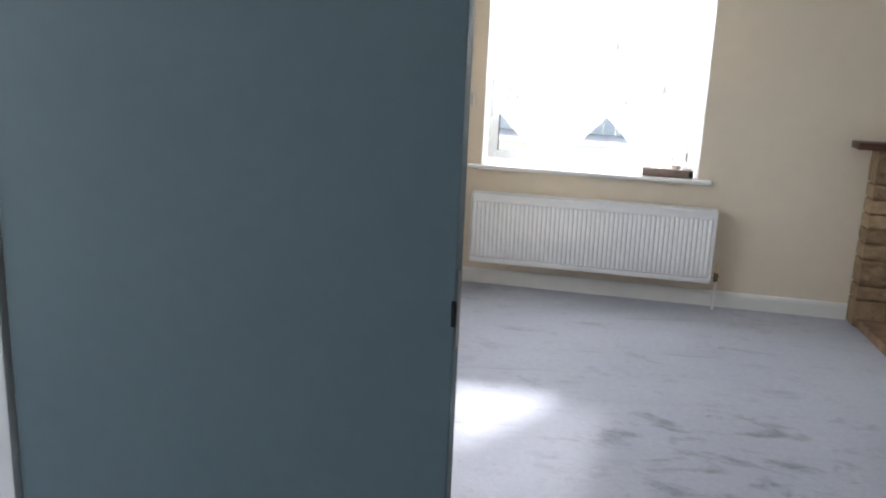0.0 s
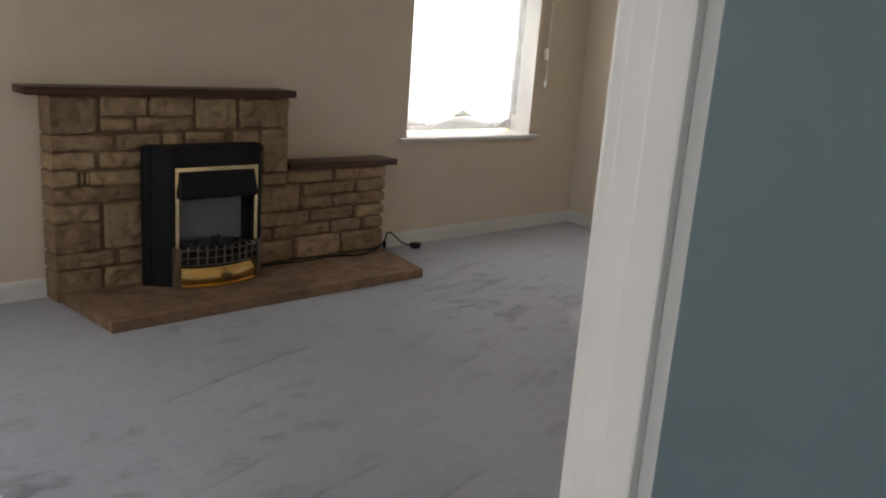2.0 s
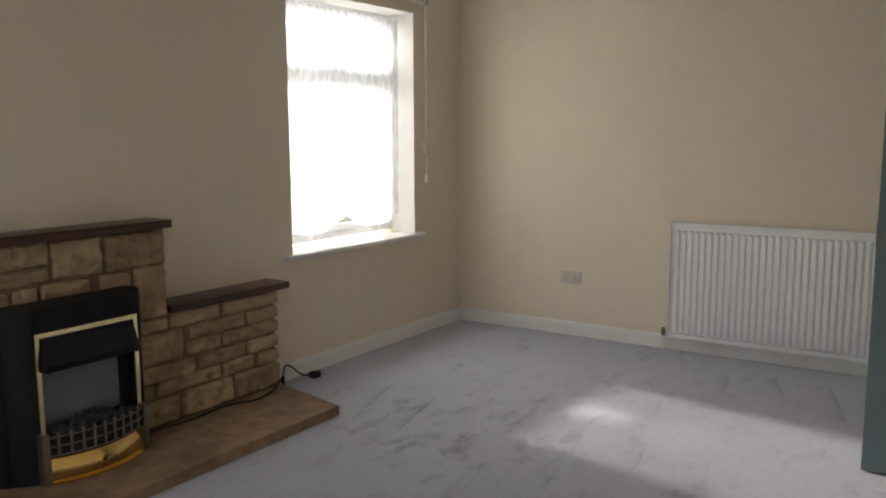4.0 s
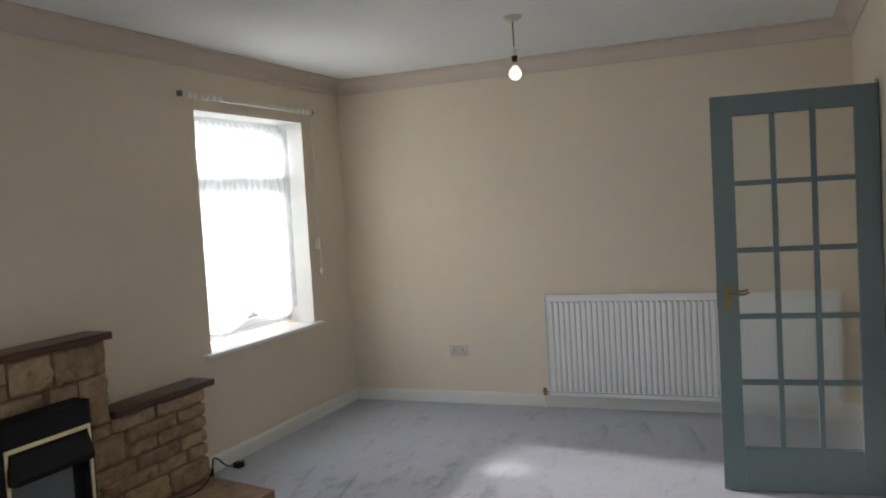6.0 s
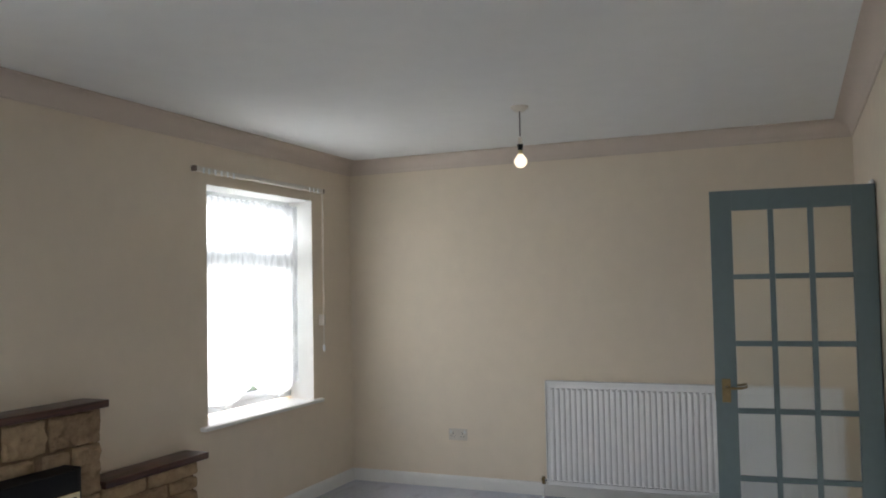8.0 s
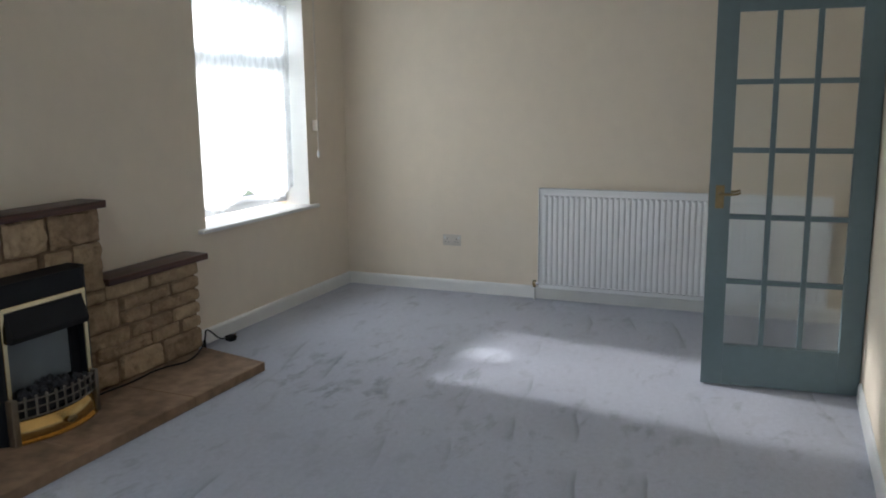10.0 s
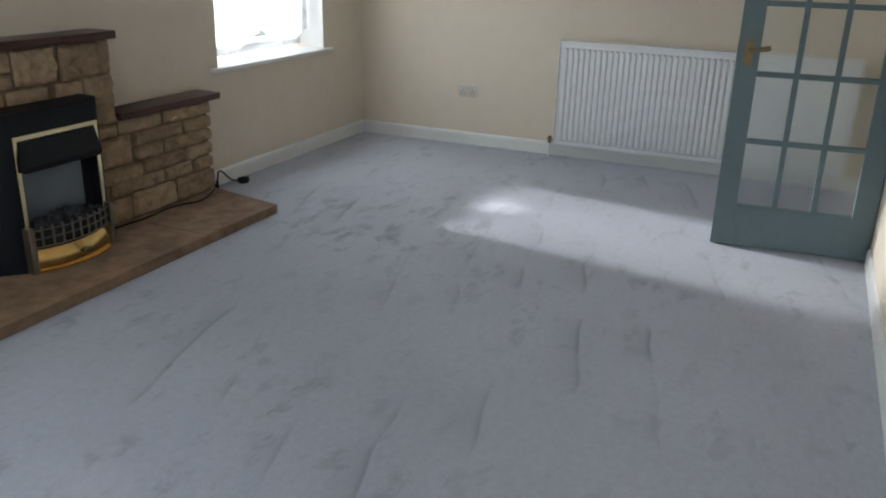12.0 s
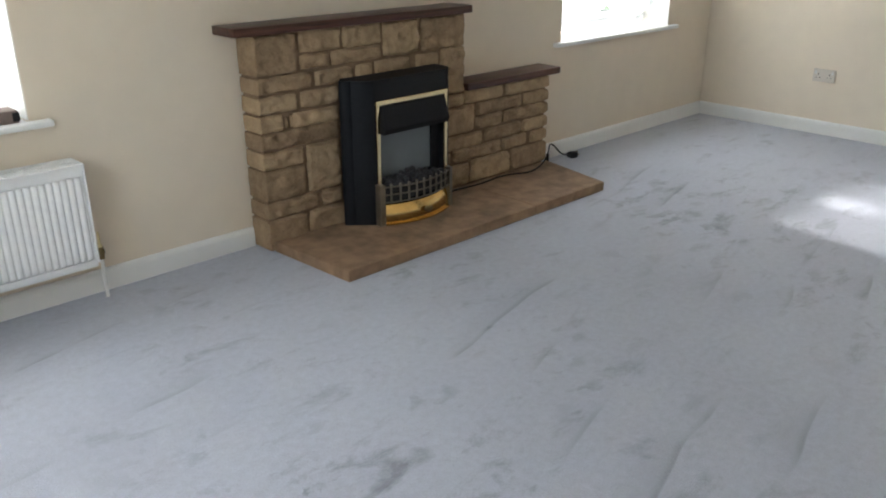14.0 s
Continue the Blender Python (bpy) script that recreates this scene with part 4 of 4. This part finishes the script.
part("lip", bm_prism(bmesh.new(), curve + [(OX1 - 0.012, -0.15), (OX0 + 0.012, -0.15)], 0.0, 0.007), M_BRASS, EF, "brass foot strip on the hearth")

# cable, plug and clip
tube("power_cable", [(-2.99, -0.19, 0.056), (-2.87, -0.185, 0.055), (-2.74, -0.205, 0.055), (-2.64, -0.20, 0.055), (-2.51, -0.185, 0.055), (-2.42, -0.205, 0.055), (-2.345, -0.25, 0.055), (-2.25, -0.235, 0.055), (-2.14, -0.19, 0.056), (-2.075, -0.165, 0.075), (-2.035, -0.15, 0.11),
                    (-2.015, -0.135, 0.135), (-1.975, -0.12, 0.135), (-1.92, -0.11, 0.10), (-1.86, -0.10, 0.05), (-1.81, -0.10, 0.028), (-1.775, -0.105, 0.026)], 0.0048, M_MATTBLACK, label="thin black cable trailing over the hearth", category="cable")
plug = thing("plug", pose(-1.745, -0.11, 0.0, 0, 0, -12), "black three-pin plug lying on the carpet", "plug")
part("body", box(-0.028, 0.028, -0.026, 0.026, 0.0, 0.036, 0.009, 3), M_MATTBLACK, plug, smooth=True)
for y, z in ((0.0, 0.03), (-0.011, 0.012), (0.011, 0.012)):
    part("pin", box(0.02, 0.045, y - 0.003, y + 0.003, z + 0.002, z + 0.008), M_OLDBRASS, plug)
clip = thing("cable_clip", pose(-2.03, -0.13, 0.0), "small black bracket beside the stone wing", "bracket")
part("bracket", bm_box(bm_box(bmesh.new(), -0.008, 0.010, -0.012, 0.0, 0.0, 0.085, 0.003), -0.008, 0.034, -0.012, 0.0, 0.0, 0.018, 0.003), M_MATTBLACK, clip)

# ---------- socket, curtain rails, lamp ----------
so = thing("wall_socket", pose(-0.001, -0.915, 0.362), "double plug socket with rocker switches on the wall", "socket")
part("plate", box(-0.011, 0.0, -0.075, 0.075, 0.0, 0.087, 0.004), M_SOCKET, so, smooth=True)
for y in (-0.038, 0.038):
    part("rocker", box(-0.016, -0.009, y + (0.012 if y > 0 else -0.026), y + (0.026 if y > 0 else -0.012), 0.052, 0.074, 0.002), M_SOCKETROCKER, so)
    h = bm_box(bmesh.new(), -0.0116, -0.010, y - 0.0025, y + 0.0025, 0.045, 0.058)
    bm_box(h, -0.0116, -0.010, y - 0.016, y - 0.008, 0.027, 0.0315)
    bm_box(h, -0.0116, -0.010, y + 0.008, y + 0.016, 0.027, 0.0315)
    part("pin_holes", h, M_HOLE, so, "dark socket openings")

rail = thing("curtain_rail", pose(-1.22, -0.001, 2.258), "white plastic curtain track with gliders above the window", "curtain rail")
part("track", box(-0.72, 0.72, -0.056, -0.028, -0.004, 0.026, 0.004), M_RAIL, rail, smooth=True)
for x in (-0.70, -0.47, -0.24, 0.0, 0.24, 0.47, 0.70):
    part("bracket", box(x - 0.009, x + 0.009, -0.034, 0.0, -0.004, 0.03, 0.003), M_RAIL, rail)
part("end_stop", box(-0.738, -0.715, -0.056, -0.026, -0.006, 0.027, 0.004), M_BOX, rail)
part("end_stop", box(0.715, 0.738, -0.056, -0.026, -0.006, 0.027, 0.004), M_BOX, rail)
for x in (-0.66, -0.61, -0.55, -0.49, -0.43, -0.37, 0.53, 0.58, 0.64):
    part("glider", box(x - 0.008, x + 0.008, -0.062, -0.0565, -0.014, 0.020, 0.002), M_UPVC, rail)
part("cord", rod((0.722, -0.040, -0.94), (0.722, -0.040, 0.0), 0.0026, sides=8), M_SOCKET, rail, "thin draw cord")
part("cord", rod((0.734, -0.040, -0.90), (0.734, -0.040, 0.0), 0.0026, sides=8), M_SOCKET, rail, "thin draw cord")
part("tensioner", box(0.717, 0.742, -0.048, 0.0, -1.0, -0.92, 0.004), M_SOCKET, rail, "small beige cord box")
part("cord_pull", bm_ball(rod((0.728, -0.040, -1.20), (0.728, -0.040, -1.0), 0.002, sides=8), (0.728, -0.040, -1.17), 0.011, (1, 1, 2.6)), M_UPVC, rail, "white cord acorn", smooth=True)

tension = thing("cord_tensioner", pose(-6.245, -0.001, 1.085), "small beige curtain cord box on the wall", "cord box")
part("case", box(-0.02, 0.02, -0.045, 0.0, 0.0, 0.085, 0.005), M_SOCKET, tension, smooth=True)
part("cord", rod((0.0, -0.03, 0.08), (0.0, -0.03, 1.15), 0.0022, sides=8), M_SOCKET, tension)

lamp = thing("pendant_lamp", pose(-1.41, -1.905, 2.55), "bare lit bulb on a short grey flex from the ceiling", "pendant lamp")
part("ceiling_rose", bm_rod(rod((0, 0, -0.012), (0, 0, -0.0005), 0.052), (0, 0, -0.03), (0, 0, -0.012), 0.025, 0.048, sides=28), M_RAIL, lamp, smooth=True)
part("flex", rod((0, 0, -0.17), (0, 0, -0.03), 0.0042, sides=8), M_FLEX, lamp)
holder = part("lamp_holder", bm_rod(rod((0, 0, -0.252), (0, 0, -0.22), 0.0135, 0.015), (0, 0, -0.228), (0, 0, -0.218), 0.0175, 0.0175), M_MATTBLACK, lamp, "dark lampholder", smooth=True)
part("cord_grip", rod((0, 0, -0.218), (0, 0, -0.178), 0.0155, 0.009), M_RAIL, holder, "cream lampholder cap", smooth=True)
bulb = part("bulb", bm_ball(rod((0, 0, -0.292), (0, 0, -0.274), 0.026, 0.016), (0, 0, -0.316), 0.036, u=24, v=16), M_BULB, lamp, "glowing opal bulb", smooth=True)
part("bulb_cap", rod((0, 0, -0.276), (0, 0, -0.252), 0.0145, 0.0125), M_PALEBRASS, bulb, "brass bulb cap", smooth=True)


# ---------- doors ----------
def lever(door, x, z, side, way):
    """A brass lever on its plate; side is the face (+1 or -1 in y), way the direction of the lever."""
    f = 0.0205 * side
    h = part("door_handle", box(x - 0.021, x + 0.021, min(f, f + 0.006 * side), max(f, f + 0.006 * side), z - 0.062, z + 0.055, 0.002), M_DOORBRASS, door, "worn brass lever handle on its plate")
    part("lever", bm_rod(bm_rod(rod((x, f, z + 0.012), (x, f + 0.045 * side, z + 0.012), 0.009), (x, f + 0.042 * side, z + 0.012), (x + 0.075 * way, f + 0.045 * side, z + 0.014), 0.0075, 0.006), (x + 0.072 * way, f + 0.045 * side, z + 0.014), (x + 0.098 * way, f + 0.036 * side, z + 0.022), 0.006, 0.005), M_DOORBRASS, h, smooth=True)


GD = thing("door_2", pose(-1.436, -3.678, 0.008, 0, 0, 94.7), "open blue-green painted door with fifteen textured glass panes", "door", kind="structure")
W, DH, TH = 0.754, 1.98, 0.02
part("stile", box(0.0, 0.104, -TH, TH, 0.0, DH, 0.002), M_TEALDOOR, GD)
part("stile", box(W - 0.104, W, -TH, TH, 0.0, DH, 0.002), M_TEALDOOR, GD)
part("rail", box(0.1045, W - 0.1045, -TH, TH, DH - 0.1, DH, 0.002), M_TEALDOOR, GD)
part("rail", box(0.1045, W - 0.1045, -TH, TH, 0.0, 0.215, 0.002), M_TEALDOOR, GD)
px = [0.104 + (W - 0.208) * i / 3 for i in range(4)]
pz = [0.215 + (DH - 0.315) * i / 5 for i in range(6)]
for x in px[1:3]:
    part("glazing_bar", box(x - 0.013, x + 0.013, -0.014, 0.014, 0.2155, DH - 0.1005, 0.004), M_TEALDOOR, GD)
for z in pz[1:5]:
    for i in range(3):
        part("glazing_bar", box(px[i] + (0.0135 if i else 0.0005), px[i + 1] - (0.0135 if i < 2 else 0.0005), -0.014, 0.014, z - 0.013, z + 0.013, 0.004), M_TEALDOOR, GD)
for i in range(3):
    for j in range(5):
        g = part("pane", box(px[i] + 0.004, px[i + 1] - 0.004, -0.002, 0.002, pz[j] + 0.004, pz[j + 1] - 0.004), M_OBSCURE, GD)
        g.visible_shadow = False
lever(GD, W - 0.052, 0.985, 1, -1)
lever(GD, W - 0.052, 0.985, -1, -1)
part("latch_plate", box(W - 0.0005, W + 0.002, -0.011, 0.011, 0.93, 1.04), M_OLDBRASS, GD)
for z in (0.2, 1.0, 1.75):
    part("hinge", rod((-0.004, -TH - 0.004, z), (-0.004, -TH - 0.004, z + 0.075), 0.005), M_OLDBRASS, GD)

left = thing("door_1", pose(-6.302, -3.742, 0.008), "closed flush blue painted door leaf of a pair", "door", kind="structure")
part("leaf", box(0.0, 0.773, -0.021, 0.021, 0.0, 1.985, 0.002), M_TEAL, left)
part("strike_plate", box(0.7725, 0.775, -0.012, 0.012, 0.93, 1.05), M_STEEL, left, "steel strike plate on the meeting edge")
part("keep", bm_box(box(0.768, 0.7755, -0.0230, -0.0205, 0.968, 1.008, 0.001), 0.7715, 0.7762, -0.028, -0.020, 0.975, 1.003, 0.002), M_MATTBLACK, left, "dark keep lip")
right = thing("door_3", pose(-4.812, -3.768, 0.008, 0, 0, -91), "open flush blue painted door leaf swung back into the hall", "door", kind="structure")
part("leaf", box(0.004, 0.735, -0.021, 0.021, 0.0, 1.985, 0.002), M_TEAL, right)
for z in (0.2, 0.95, 1.7):
    part("hinge", rod((-0.004, 0.024, z), (-0.004, 0.024, z + 0.09), 0.006), M_STEEL, right)


def door_frame(name, x0, x1, top, label, stop_y, head=0.045, proud=0.02):
    """Lining through the wall, a stop bead on it, and architraves on the room face."""
    f = thing(name, pose((x0 + x1) / 2, YS, 0.0), label, "door frame", kind="structure")
    w = (x1 - x0) / 2
    t = 0.032
    for s in (-1, 1):
        a, b = sorted((s * w, s * (w - t)))
        part("lining", box(a, b, YH - YS - 0.004, 0.004, 0.0, top - t, 0.002), M_GLOSS, f)
        a, b = sorted((s * (w - t), s * (w - t - 0.012)))
        part("stop_bead", box(a, b, stop_y, stop_y + 0.03, 0.0, top - t - 0.012, 0.003), M_GLOSS, f)
        a, b = sorted((s * (w - 0.012), s * (w + 0.048)))
        part("architrave", box(a, b, 0.0045, proud, 0.0, top + head, 0.005), M_GLOSS, f)
    part("lining", box(-w, w, YH - YS - 0.004, 0.004, top - t, top, 0.002), M_GLOSS, f)
    part("stop_bead", box(-w + t, w - t, stop_y, stop_y + 0.03, top - t - 0.012, top - t, 0.003), M_GLOSS, f)
    part("architrave", box(-w + 0.012, w - 0.012, 0.0045, proud, top - 0.012, top + head, 0.005), M_GLOSS, f)


door_frame("door_frame_1", ENTRY[0], ENTRY[1], ENTRY[3], "white gloss frame round the double doorway", -0.055, proud=0.032)
door_frame("door_frame_2", GLAZED[0], GLAZED[1], GLAZED[3], "white gloss frame of the doorway behind the glazed door", -0.07, 0.002)

# ---------- things on the sill ----------
bx = thing("sill_box", pose(-5.08, 0.035, WIN_A[2] + 0.002), "low brown box lying on the window sill", "box")
part("body", box(-0.14, 0.14, -0.045, 0.045, 0.0, 0.046, 0.004), M_BOX, bx, smooth=True)
part("end_cap", box(0.118, 0.145, -0.048, 0.048, 0.006, 0.04, 0.006), M_MATTBLACK, bx, "dark end with a catch")
solid("small_tin", bm_rod(rod((-5.03, 0.04, WIN_A[2] + 0.048), (-5.03, 0.04, WIN_A[2] + 0.066), 0.024), (-5.03, 0.04, WIN_A[2] + 0.066), (-5.03, 0.04, WIN_A[2] + 0.072), 0.027), M_SOCKET, "small round grey tin on the brown box", "tin", smooth=True)

# ---------- outside ----------
G = -0.4
gr = bmesh.new()
bmesh.ops.create_grid(gr, x_segments=1, y_segments=1, size=600, matrix=Matrix.Translation((0, 0, G)))
solid("ground", gr, M_LAWN, "mown green lawn", "ground", "structure")
solid("road", box(-60, 60, 13.0, 15.9, G, G + 0.012), M_ROAD, "dry grey road across the green", "road", "structure")
FENCE = thing("fence", pose(-6.0, 16.2, G), "long grey weathered board fence beyond the road", "fence")
for i in range(60):
    part("board", box(-9.0 + i * 0.3, -8.72 + i * 0.3, 0.0, 0.03, 0.0, 0.95 + 0.02 * math.sin(i * 2.1)), M_FENCE, FENCE)
part("rail", box(-9.0, 9.0, 0.031, 0.08, 0.3, 0.4), M_FENCE, FENCE)


def house(x, y, width, depth, eaves, ridge, label):
    h = thing("house", pose(x, y, G), label, "house")
    part("wall", box(-width / 2, width / 2, 0, depth, 0, eaves), M_RENDER, h)
    r = bmesh.new()
    o = 0.35
    lo = [r.verts.new(c) for c in ((-width / 2 - o, -o, eaves), (width / 2 + o, -o, eaves), (width / 2 + o, depth + o, eaves), (-width / 2 - o, depth + o, eaves))]
    hi = [r.verts.new(c) for c in ((-width / 2 + 1.6, depth / 2, ridge), (width / 2 - 1.6, depth / 2, ridge))]
    r.faces.new(lo[::-1])
    r.faces.new((lo[0], lo[1], hi[1], hi[0]))
    r.faces.new((lo[2], lo[3], hi[0], hi[1]))
    r.faces.new((lo[1], lo[2], hi[1]))
    r.faces.new((lo[3], lo[0], hi[0]))
    roof = part("roof", r, M_ROOF, h, "grey slate hipped roof")
    part("chimney", box(-0.4, 0.4, depth / 2 - 0.35, depth / 2 + 0.35, ridge - 0.3, ridge + 0.9, 0.02), M_MORTAR, roof)
    for wx in (-width / 4, width / 4):
        w = part("window", pane_frame(bmesh.new(), wx - 0.7, wx + 0.7, 0.8, eaves - 0.35, -0.04, 0.02, 0.07), M_UPVC, h)
        part("pane", box(wx - 0.63, wx + 0.63, -0.015, -0.005, 0.87, eaves - 0.42), M_DARKGLASS, w)


house(-6.2, 27.0, 5.2, 6.0, 1.1, 2.1, "pale bungalow with a grey roof across the green")
house(-13.5, 27.0, 6.0, 6.0, 1.0, 1.9, "further pale bungalow with a grey roof")
